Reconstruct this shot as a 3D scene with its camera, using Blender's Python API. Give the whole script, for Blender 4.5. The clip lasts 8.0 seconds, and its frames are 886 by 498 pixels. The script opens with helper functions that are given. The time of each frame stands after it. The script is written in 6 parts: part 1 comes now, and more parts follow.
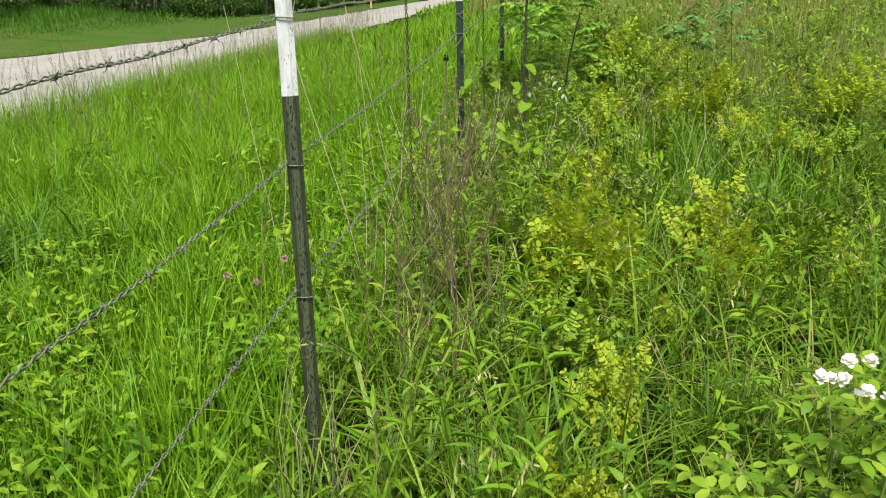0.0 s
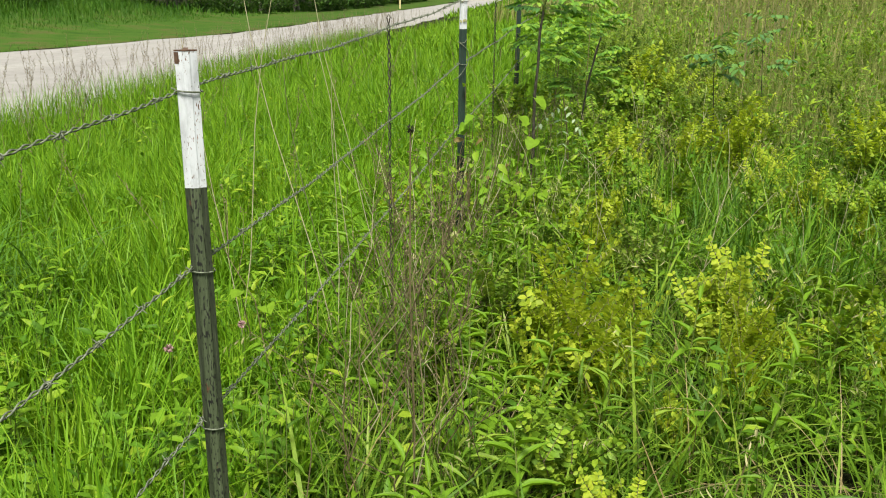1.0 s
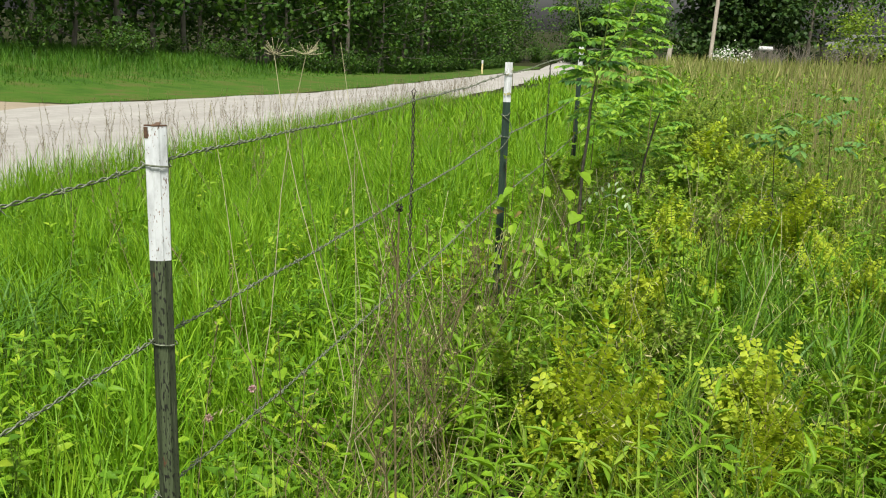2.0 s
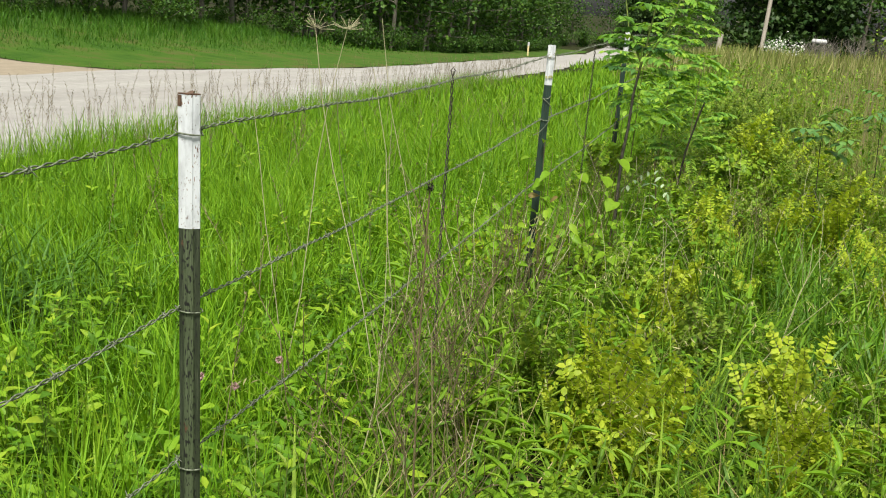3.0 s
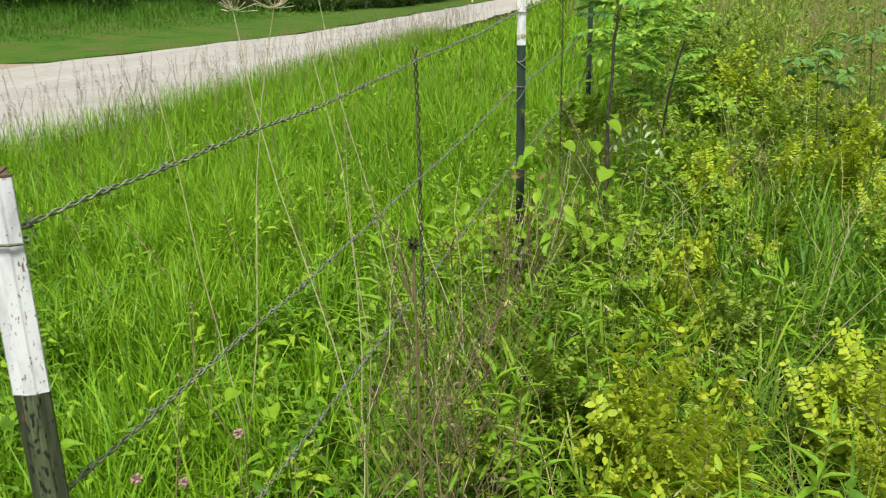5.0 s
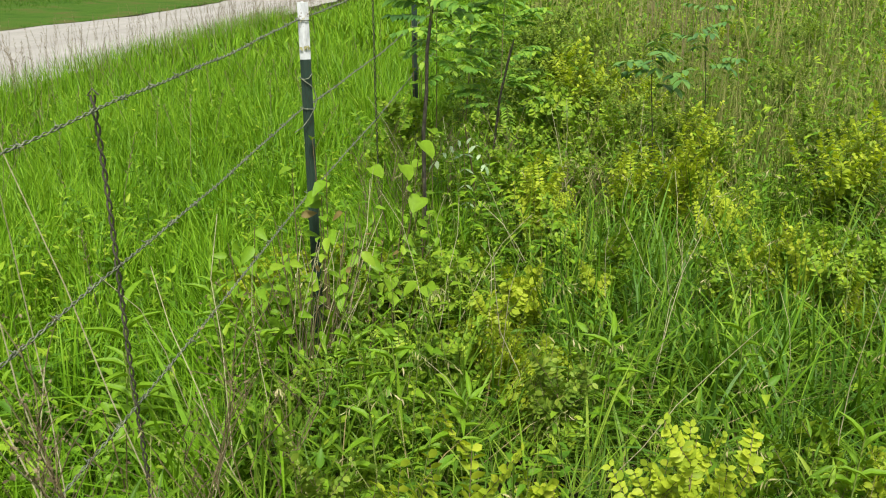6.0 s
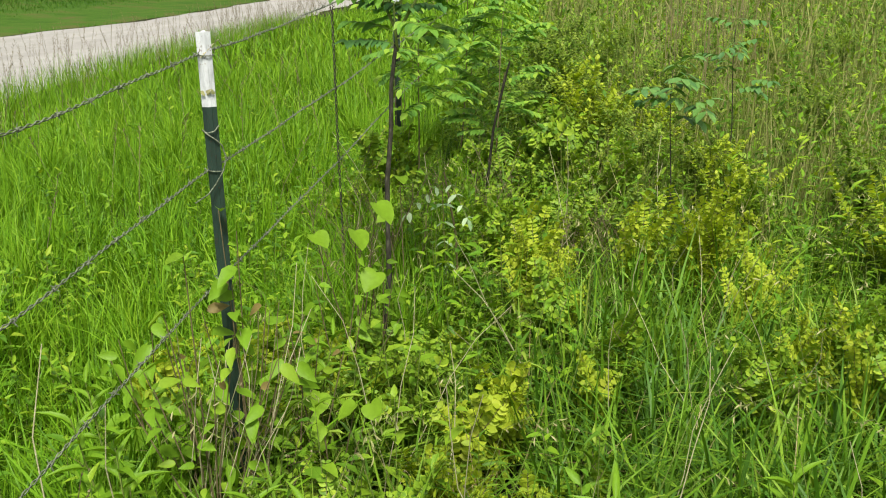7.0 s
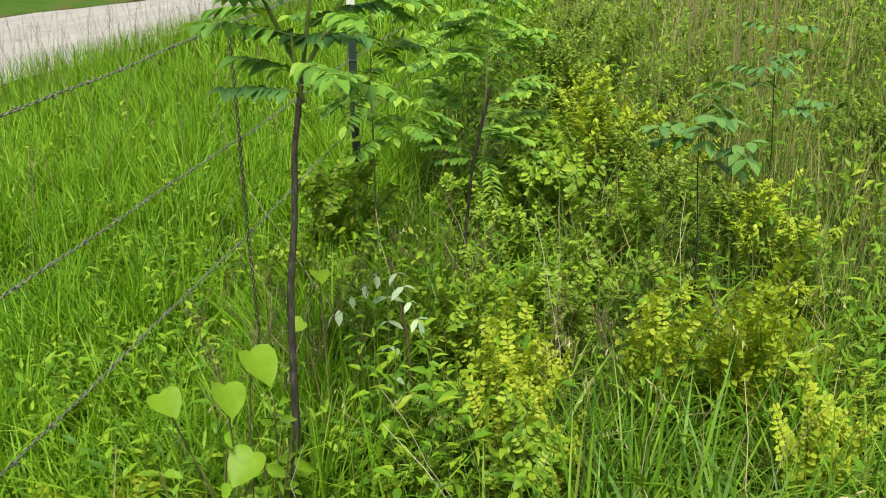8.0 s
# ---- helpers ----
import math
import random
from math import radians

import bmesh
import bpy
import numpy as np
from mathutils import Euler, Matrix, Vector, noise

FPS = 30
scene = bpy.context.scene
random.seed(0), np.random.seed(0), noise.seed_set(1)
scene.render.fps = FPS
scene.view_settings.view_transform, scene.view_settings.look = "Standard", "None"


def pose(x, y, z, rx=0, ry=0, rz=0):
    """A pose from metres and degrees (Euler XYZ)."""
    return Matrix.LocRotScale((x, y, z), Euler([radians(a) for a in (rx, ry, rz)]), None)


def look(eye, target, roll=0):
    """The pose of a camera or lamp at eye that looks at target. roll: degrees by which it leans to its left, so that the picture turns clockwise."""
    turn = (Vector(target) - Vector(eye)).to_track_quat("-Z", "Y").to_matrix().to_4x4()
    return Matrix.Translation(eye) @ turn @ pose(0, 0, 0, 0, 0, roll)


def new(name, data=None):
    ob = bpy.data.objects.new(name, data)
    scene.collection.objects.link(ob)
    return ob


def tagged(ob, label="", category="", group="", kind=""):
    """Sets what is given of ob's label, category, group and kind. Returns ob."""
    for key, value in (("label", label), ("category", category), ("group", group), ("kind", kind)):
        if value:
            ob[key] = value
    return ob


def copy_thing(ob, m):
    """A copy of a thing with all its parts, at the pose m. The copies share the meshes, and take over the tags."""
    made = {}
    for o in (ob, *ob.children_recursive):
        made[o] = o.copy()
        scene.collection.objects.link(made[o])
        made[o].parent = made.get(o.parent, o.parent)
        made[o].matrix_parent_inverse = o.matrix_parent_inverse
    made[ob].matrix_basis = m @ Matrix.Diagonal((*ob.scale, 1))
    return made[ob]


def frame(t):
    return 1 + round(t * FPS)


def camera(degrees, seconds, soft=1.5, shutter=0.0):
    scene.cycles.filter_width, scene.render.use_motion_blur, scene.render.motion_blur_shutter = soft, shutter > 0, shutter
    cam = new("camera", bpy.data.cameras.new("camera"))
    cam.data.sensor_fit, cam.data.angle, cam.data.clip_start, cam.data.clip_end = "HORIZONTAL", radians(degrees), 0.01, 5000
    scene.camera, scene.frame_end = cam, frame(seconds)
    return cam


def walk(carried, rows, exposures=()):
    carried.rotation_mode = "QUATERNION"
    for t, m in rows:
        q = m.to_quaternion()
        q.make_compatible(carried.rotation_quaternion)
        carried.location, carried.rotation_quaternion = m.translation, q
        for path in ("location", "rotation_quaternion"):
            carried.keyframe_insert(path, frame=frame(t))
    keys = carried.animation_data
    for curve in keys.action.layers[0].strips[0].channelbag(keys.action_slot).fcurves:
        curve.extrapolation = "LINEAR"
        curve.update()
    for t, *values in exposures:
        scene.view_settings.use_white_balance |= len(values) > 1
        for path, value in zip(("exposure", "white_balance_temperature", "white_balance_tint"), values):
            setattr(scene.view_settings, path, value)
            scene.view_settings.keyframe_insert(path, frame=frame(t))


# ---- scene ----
cam = camera(53.0, 8.0, 1.05, 0.07)
PATH = [
    (0, (0.589, -1.791, 1.346), (0.306, 0.087, 0.721), -1.2),
    (0.5, (0.566, -1.507, 1.418), (0.264, 0.367, 0.789), -1.6),
    (1, (0.656, -1.335, 1.443), (0.326, 0.536, 0.82), 0.7),
    (1.5, (0.763, -1.255, 1.469), (0.314, 0.615, 0.92), 1.9),
    (1.7, (0.798, -1.249, 1.475), (0.313, 0.628, 0.982), 1.8),
    (2.8, (0.836, -1.24, 1.479), (0.273, 0.606, 0.955), 4.3),
    (3, (0.835, -1.235, 1.477), (0.26, 0.602, 0.935), 4.5),
    (3.5, (0.848, -1.233, 1.477), (0.249, 0.588, 0.905), 3.7),
    (4, (0.855, -1.208, 1.472), (0.232, 0.603, 0.896), 3.1),
    (4.5, (0.777, -1.005, 1.45), (0.141, 0.794, 0.85), -0.3),
    (5, (0.613, -0.665, 1.489), (0.119, 1.165, 0.851), -1.2),
    (5.2, (0.615, -0.608, 1.507), (0.282, 1.254, 0.857), -0.4),
    (6.3, (0.792, 0.207, 1.553), (0.606, 2.075, 0.864), -0.0),
    (6.5, (0.81, 0.33, 1.568), (0.615, 2.196, 0.875), 0.4),
    (7, (0.833, 0.751, 1.536), (0.604, 2.62, 0.861), -0.1),
    (7.5, (0.837, 1.328, 1.587), (0.579, 3.185, 0.89), -0.1),
    (7.7, (0.874, 1.495, 1.629), (0.594, 3.342, 0.914), -0.3),
    (7.8, (0.875, 1.574, 1.64), (0.615, 3.42, 0.915), 0.5),
    (8, (0.914, 1.796, 1.579), (0.653, 3.642, 0.855), -0.2),
]
walk(cam, [(t, look(eye, target, roll)) for t, eye, target, roll in PATH], [(0, 1.0, 6700, 9), (8, 1.0, 6700, 9)])

# ---- light ----
world = bpy.data.worlds.new("sky")
scene.world = world
world.use_nodes = True
sky = world.node_tree.nodes.new("ShaderNodeTexSky")
sky.sky_type, sky.sun_disc = "NISHITA", False
sky.sun_elevation, sky.sun_rotation = radians(61.5), radians(171.5)
sky.dust_density = 4.0
world.node_tree.nodes["Background"].inputs["Strength"].default_value = 0.068
veil = world.node_tree.nodes.new("ShaderNodeHueSaturation")  # thin cloud: the blue is mostly veiled
veil.inputs["Saturation"].default_value = 0.2
world.node_tree.links.new(sky.outputs[0], veil.inputs["Color"])
world.node_tree.links.new(veil.outputs[0], world.node_tree.nodes["Background"].inputs["Color"])
sun_lamp = bpy.data.lights.new("sun", "SUN")
sun_lamp.energy, sun_lamp.angle, sun_lamp.color = 2.95, radians(14), (1.0, 0.96, 0.86)
new("sun", sun_lamp).matrix_world = look((1.2, -8, 15), (0, 0, 0))


# ---- materials ----
def nodes_of(name):
    m = bpy.data.materials.new(name)
    m.use_nodes = True
    return m, m.node_tree.nodes, m.node_tree.links


def ramp(nodes, links, source, stops):
    r = nodes.new("ShaderNodeValToRGB")
    while len(r.color_ramp.elements) < len(stops):
        r.color_ramp.elements.new(0.5)
    for e, (p, c) in zip(r.color_ramp.elements, stops):
        e.position, e.color = p, (*c, 1)
    links.new(source, r.inputs[0])
    return r.outputs[0]


def noise_of(nodes, links, scale, detail=4.0, rough=0.6, stretch=(1, 1, 1)):
    co = nodes.new("ShaderNodeTexCoord")
    mp = nodes.new("ShaderNodeMapping")
    mp.inputs["Scale"].default_value = stretch
    n = nodes.new("ShaderNodeTexNoise")
    n.inputs["Scale"].default_value, n.inputs["Detail"].default_value, n.inputs["Roughness"].default_value = scale, detail, rough
    links.new(co.outputs["Object"], mp.inputs[0])
    links.new(mp.outputs[0], n.inputs["Vector"])
    return n.outputs["Fac"]


def bump_of(nodes, links, source, target, strength, distance):
    b = nodes.new("ShaderNodeBump")
    b.inputs["Strength"].default_value, b.inputs["Distance"].default_value = strength, distance
    links.new(source, b.inputs["Height"])
    links.new(b.outputs[0], target.inputs["Normal"])


def leaf_material(name, stops, through_light=0.29, glow=(1.2, 1.15, 0.45), rough=0.47, patch=0.35, gloss=0.17):
    """Leaves: a colour for each leaf, drifting over patches of a metre or so, with light passing through."""
    m, nodes, links = nodes_of(name)
    geo = nodes.new("ShaderNodeNewGeometry")
    big = noise_of(nodes, links, 0.9, 3.0)
    mix = nodes.new("ShaderNodeMix")
    mix.data_type = "FLOAT"
    mix.inputs[0].default_value = patch
    links.new(geo.outputs["Random Per Island"], mix.inputs[2])
    links.new(big, mix.inputs[3])
    col = ramp(nodes, links, mix.outputs[0], stops)
    fine = noise_of(nodes, links, 60.0, 3.0)
    val = nodes.new("ShaderNodeMapRange")
    val.inputs[3].default_value, val.inputs[4].default_value = 0.78, 1.22
    links.new(fine, val.inputs[0])
    hsv = nodes.new("ShaderNodeHueSaturation")
    links.new(val.outputs[0], hsv.inputs["Value"])
    links.new(col, hsv.inputs["Color"])
    p = nodes["Principled BSDF"]
    p.inputs["Roughness"].default_value = rough
    p.inputs["Specular IOR Level"].default_value = gloss
    links.new(hsv.outputs[0], p.inputs["Base Color"])
    tr = nodes.new("ShaderNodeBsdfTranslucent")
    tint = nodes.new("ShaderNodeMix")
    tint.data_type, tint.blend_type = "RGBA", "MULTIPLY"
    tint.inputs[0].default_value = 1.0
    tint.inputs[7].default_value = (*glow, 1)
    links.new(hsv.outputs[0], tint.inputs[6])
    links.new(tint.outputs[2], tr.inputs["Color"])
    ms = nodes.new("ShaderNodeMixShader")
    ms.inputs[0].default_value = through_light
    links.new(p.outputs[0], ms.inputs[1])
    links.new(tr.outputs[0], ms.inputs[2])
    links.new(ms.outputs[0], nodes["Material Output"].inputs["Surface"])
    return m


def plain_material(name, stops, scale, rough=0.7, metal=0.0, bump=0.3, distance=0.002, stretch=(1, 1, 1), spec=0.4):
    m, nodes, links = nodes_of(name)
    n = noise_of(nodes, links, scale, 6.0, 0.65, stretch)
    p = nodes["Principled BSDF"]
    p.inputs["Roughness"].default_value, p.inputs["Metallic"].default_value = rough, metal
    p.inputs["Specular IOR Level"].default_value = spec
    links.new(ramp(nodes, links, n, stops), p.inputs["Base Color"])
    bump_of(nodes, links, n, p, bump, distance)
    return m


VERGE = leaf_material("verge_grass", [(0.08, (0.045, 0.135, 0.008)), (0.35, (0.105, 0.25, 0.0115)), (0.65, (0.175, 0.345, 0.016)), (0.95, (0.32, 0.455, 0.048))], patch=0.5)
FIELD = leaf_material("field_grass", [(0.08, (0.027, 0.078, 0.010)), (0.35, (0.08, 0.178, 0.014)), (0.65, (0.168, 0.30, 0.023)), (0.95, (0.36, 0.42, 0.09))], patch=0.45)
STRAP = leaf_material("strap_grass", [(0.08, (0.02, 0.07, 0.008)), (0.35, (0.065, 0.168, 0.012)), (0.65, (0.14, 0.29, 0.02)), (0.95, (0.30, 0.41, 0.055))], patch=0.5)
WEED = leaf_material("weed_leaf", [(0.08, (0.0414, 0.12, 0.0138)), (0.4, (0.101, 0.23, 0.0152)), (0.7, (0.193, 0.34, 0.0207)), (0.95, (0.35, 0.432, 0.0414))])
SHRUB = leaf_material("shrub_leaf", [(0.08, (0.20, 0.31, 0.028)), (0.35, (0.32, 0.435, 0.036)), (0.65, (0.42, 0.52, 0.044)), (0.95, (0.53, 0.585, 0.07))], 0.46, (1.1, 1.08, 0.5))
GREENSHRUB = leaf_material("green_shrub_leaf", [(0.08, (0.075, 0.17, 0.018)), (0.35, (0.15, 0.275, 0.023)), (0.65, (0.24, 0.375, 0.03)), (0.95, (0.38, 0.47, 0.05))])
BRUSH = leaf_material("brush_leaf", [(0.08, (0.08, 0.165, 0.022)), (0.35, (0.15, 0.255, 0.032)), (0.65, (0.23, 0.34, 0.044)), (0.95, (0.36, 0.43, 0.08))], 0.42, (1.08, 1.1, 0.5))
LOCUST = leaf_material("locust_leaf", [(0.1, (0.075, 0.19, 0.034)), (0.5, (0.155, 0.335, 0.045)), (0.9, (0.34, 0.51, 0.06))], 0.38, gloss=0.35)
# darker leaf: small saplings' own tone, and painted shade inside the forked crown
DULLGREEN = leaf_material("dull_leaf", [(0.1, (0.045, 0.13, 0.036)), (0.5, (0.08, 0.20, 0.05)), (0.9, (0.14, 0.28, 0.06))], 0.22, gloss=0.35)
HEART = leaf_material("heart_leaf", [(0.1, (0.095, 0.215, 0.014)), (0.5, (0.155, 0.285, 0.018)), (0.9, (0.24, 0.37, 0.028))], 0.32)
SILVER = leaf_material("silver_leaf", [(0.1, (0.20, 0.33, 0.16)), (0.9, (0.40, 0.52, 0.32))], 0.2)
ROSE = leaf_material("rose_leaf", [(0.1, (0.075, 0.185, 0.016)), (0.5, (0.155, 0.285, 0.024)), (0.9, (0.29, 0.40, 0.042))])
RUSSET = leaf_material("russet_leaf", [(0.1, (0.13, 0.15, 0.035)), (0.5, (0.21, 0.17, 0.06)), (0.9, (0.27, 0.21, 0.08))])
DRY = leaf_material("dry_grass", [(0.1, (0.16, 0.13, 0.05)), (0.5, (0.30, 0.24, 0.11)), (0.9, (0.46, 0.39, 0.22))], 0.2, (1, 1, 0.9), 0.7)
TAN = leaf_material("tan_field_grass", [(0.1, (0.11, 0.175, 0.03)), (0.4, (0.20, 0.255, 0.06)), (0.7, (0.30, 0.30, 0.11)), (0.95, (0.43, 0.39, 0.20))], 0.3, (1.1, 1.1, 0.7), 0.6)
SEED = leaf_material("seed_head", [(0.1, (0.16, 0.13, 0.07)), (0.5, (0.27, 0.225, 0.12)), (0.9, (0.40, 0.36, 0.21))], 0.2, (1, 1, 0.9), 0.8)
DARKSEED = leaf_material("dark_seed_head", [(0.1, (0.08, 0.065, 0.036)), (0.5, (0.16, 0.13, 0.075)), (0.9, (0.29, 0.25, 0.15))], 0.15, (1, 1, 0.9), 0.8)
SEDGE = leaf_material("sedge_blade", [(0.1, (0.028, 0.085, 0.012)), (0.5, (0.065, 0.165, 0.022)), (0.9, (0.16, 0.28, 0.05))], 0.25)
PALESEED = leaf_material("pale_seed_head", [(0.1, (0.24, 0.27, 0.09)), (0.5, (0.38, 0.38, 0.17)), (0.9, (0.52, 0.48, 0.28))], 0.25, (1, 1, 0.8), 0.7)
PETAL = leaf_material("white_petal", [(0.1, (0.72, 0.74, 0.68)), (0.9, (0.85, 0.85, 0.82))], 0.3, (1, 1, 1))
CLOVER = leaf_material("clover_petal", [(0.1, (0.33, 0.19, 0.20)), (0.9, (0.52, 0.36, 0.35))], 0.2, (1, 0.9, 0.9))
FOREST = leaf_material("forest_leaf", [(0.1, (0.022, 0.065, 0.014)), (0.5, (0.05, 0.12, 0.02)), (0.9, (0.10, 0.19, 0.03))], 0.3)
CEDAR = leaf_material("cedar_leaf", [(0.1, (0.015, 0.045, 0.012)), (0.9, (0.05, 0.095, 0.022))], 0.2)
BANK = leaf_material("bank_grass", [(0.1, (0.024, 0.082, 0.010)), (0.4, (0.045, 0.14, 0.013)), (0.7, (0.085, 0.19, 0.018)), (0.95, (0.15, 0.20, 0.04))], patch=0.6)
TURF = plain_material("turf", [(0.3, (0.026, 0.075, 0.01)), (0.5, (0.05, 0.108, 0.014)), (0.62, (0.075, 0.095, 0.025)), (0.75, (0.105, 0.088, 0.04))], 0.8, 0.95, 0, 0.8, 0.05, (1, 1, 1), 0.1)
STEM = plain_material("green_stem", [(0.3, (0.10, 0.17, 0.03)), (0.7, (0.22, 0.26, 0.06))], 40)
TWIG = plain_material("brown_twig", [(0.3, (0.078, 0.064, 0.03)), (0.7, (0.20, 0.162, 0.082))], 50)
STRAW = plain_material("pale_straw", [(0.3, (0.31, 0.29, 0.16)), (0.7, (0.50, 0.47, 0.31))], 40)
BARK = plain_material("bark", [(0.3, (0.018, 0.018, 0.013)), (0.52, (0.04, 0.039, 0.029)), (0.68, (0.08, 0.08, 0.06)), (0.8, (0.14, 0.145, 0.11))], 80, 0.95, 0, 0.9, 0.005, (1, 1, 0.35), 0.1)
TRUNK = plain_material("forest_bark", [(0.3, (0.09, 0.085, 0.065)), (0.7, (0.24, 0.22, 0.18))], 6, 0.9, 0, 0.6, 0.02, (1, 1, 0.2))
WIRE = plain_material("galvanised_wire", [(0.35, (0.055, 0.068, 0.042)), (0.55, (0.16, 0.185, 0.13)), (0.75, (0.33, 0.36, 0.29))], 140, 0.6, 0.0)
RUSTY = plain_material("rusty_wire", [(0.3, (0.035, 0.03, 0.022)), (0.55, (0.07, 0.065, 0.05)), (0.75, (0.12, 0.11, 0.09))], 90, 0.75, 0.1)
GREYTWIG = plain_material("grey_twig", [(0.3, (0.16, 0.145, 0.12)), (0.7, (0.32, 0.30, 0.25))], 20)
TANSTALK = plain_material("tan_stalk", [(0.3, (0.15, 0.125, 0.065)), (0.7, (0.30, 0.25, 0.145))], 40)
POLEWOOD = plain_material("weathered_pole", [(0.3, (0.30, 0.27, 0.22)), (0.7, (0.48, 0.44, 0.38))], 4, 0.9, 0, 0.4, 0.01, (3, 3, 0.3))


def soil_material():
    m, nodes, links = nodes_of("soil")
    a, b = noise_of(nodes, links, 1.3, 5.0), noise_of(nodes, links, 35.0, 8.0, 0.7)
    mix = nodes.new("ShaderNodeMix")
    mix.data_type, mix.blend_type = "RGBA", "MIX"
    links.new(a, mix.inputs[0])
    links.new(ramp(nodes, links, b, [(0.3, (0.012, 0.011, 0.006)), (0.5, (0.026, 0.025, 0.012)), (0.75, (0.065, 0.05, 0.028))]), mix.inputs[6])
    links.new(ramp(nodes, links, b, [(0.3, (0.012, 0.017, 0.006)), (0.55, (0.024, 0.036, 0.01)), (0.8, (0.06, 0.065, 0.022))]), mix.inputs[7])
    p = nodes["Principled BSDF"]
    p.inputs["Roughness"].default_value = 0.95
    p.inputs["Specular IOR Level"].default_value = 0.1
    links.new(mix.outputs[2], p.inputs["Base Color"])
    bump_of(nodes, links, b, p, 0.8, 0.03)
    return m


def gravel_material(name, low, mid, high):
    m, nodes, links = nodes_of(name)
    grain, lanes = noise_of(nodes, links, 55.0, 8.0, 0.75), noise_of(nodes, links, 0.8, 5.0, 0.6, (1.6, 0.12, 1))
    spots = noise_of(nodes, links, 4.0, 5.0, 0.6)
    tone = nodes.new("ShaderNodeMix")
    tone.data_type = "FLOAT"
    tone.inputs[0].default_value = 0.5
    links.new(lanes, tone.inputs[2])
    links.new(spots, tone.inputs[3])
    two = nodes.new("ShaderNodeMix")
    two.data_type = "FLOAT"
    two.inputs[0].default_value = 0.4
    links.new(tone.outputs[0], two.inputs[2])
    links.new(grain, two.inputs[3])
    p = nodes["Principled BSDF"]
    p.inputs["Roughness"].default_value = 0.95
    p.inputs["Specular IOR Level"].default_value = 0.15
    links.new(ramp(nodes, links, two.outputs[0], [(0.32, low), (0.5, mid), (0.66, high)]), p.inputs["Base Color"])
    bump_of(nodes, links, grain, p, 0.7, 0.015)
    return m


def paint_material(name, paint, chip, under, amount, rough=0.55):
    """Old paint with flakes missing: chips of bare or rusty metal, longer than wide, and a film of dirt."""
    m, nodes, links = nodes_of(name)
    chips = noise_of(nodes, links, 420.0, 2.0, 0.5, (1, 1, 0.35))
    zone = noise_of(nodes, links, 55.0, 3.0, 0.6, (1, 1, 0.5))
    add = nodes.new("ShaderNodeMath")
    add.operation, add.inputs[1].default_value = "MULTIPLY_ADD", 0.55
    links.new(zone, add.inputs[0])
    links.new(chips, add.inputs[2])
    mask = nodes.new("ShaderNodeMapRange")
    mask.inputs[1].default_value, mask.inputs[2].default_value = amount, amount + 0.03
    links.new(add.outputs[0], mask.inputs[0])
    dirt = noise_of(nodes, links, 35.0, 6.0, 0.7, (1, 1, 0.3))
    mix = nodes.new("ShaderNodeMix")
    mix.data_type = "RGBA"
    links.new(mask.outputs[0], mix.inputs[0])
    links.new(ramp(nodes, links, dirt, [(0.3, tuple(c * 0.62 for c in paint)), (0.5, paint), (0.75, tuple(min(1, c * 1.1) for c in paint))]), mix.inputs[6])
    links.new(ramp(nodes, links, dirt, [(0.35, chip), (0.65, under)]), mix.inputs[7])
    p = nodes["Principled BSDF"]
    p.inputs["Roughness"].default_value = rough
    links.new(mix.outputs[2], p.inputs["Base Color"])
    bump_of(nodes, links, add.outputs[0], p, 0.35, 0.001)
    return m


def steel_material(name, tones, pit_low):
    """Old dark green post paint, weathered in long upright streaks, with black pits and a few rusty scars."""
    m, nodes, links = nodes_of(name)
    streak = noise_of(nodes, links, 260.0, 4.0, 0.75, (1, 1, 0.05))
    pits = noise_of(nodes, links, 300.0, 1.0, 0.5, (1, 1, 0.28))
    rust = noise_of(nodes, links, 55.0, 5.0, 0.7, (1, 1, 0.4))
    col = ramp(nodes, links, streak, list(zip((0.32, 0.47, 0.58, 0.7), tones)))
    for source, low, high, tone in ((pits, pit_low, pit_low + 0.03, (0.008, 0.009, 0.007)), (rust, 0.66, 0.70, (0.11, 0.045, 0.025))):
        mask = nodes.new("ShaderNodeMapRange")
        mask.inputs[1].default_value, mask.inputs[2].default_value = low, high
        links.new(source, mask.inputs[0])
        mix = nodes.new("ShaderNodeMix")
        mix.data_type = "RGBA"
        mix.inputs[7].default_value = (*tone, 1)
        links.new(mask.outputs[0], mix.inputs[0])
        links.new(col, mix.inputs[6])
        col = mix.outputs[2]
    p = nodes["Principled BSDF"]
    p.inputs["Roughness"].default_value = 0.62
    links.new(col, p.inputs["Base Color"])
    bump_of(nodes, links, pits, p, 0.4, 0.001)
    return m


SOIL = soil_material()
GRAVEL = gravel_material("limestone_gravel", (0.215, 0.212, 0.20), (0.305, 0.30, 0.285), (0.405, 0.40, 0.385))
SAND = gravel_material("sandy_gravel", (0.195, 0.165, 0.122), (0.27, 0.232, 0.175), (0.355, 0.312, 0.247))
WHITE = paint_material("white_post_paint", (0.61, 0.645, 0.69), (0.045, 0.035, 0.028), (0.24, 0.11, 0.05), 0.918)
WHITER = paint_material("newer_white_post_paint", (0.62, 0.65, 0.69), (0.10, 0.07, 0.05), (0.22, 0.13, 0.08), 0.955)
GREEN = steel_material("weathered_green_post_paint", [(0.012, 0.018, 0.009), (0.024, 0.033, 0.016), (0.037, 0.049, 0.025), (0.075, 0.09, 0.055)], 0.62)
WORN = steel_material("worn_green_post_paint", [(0.034, 0.047, 0.022), (0.058, 0.079, 0.038), (0.08, 0.105, 0.055), (0.13, 0.155, 0.095)], 0.57)
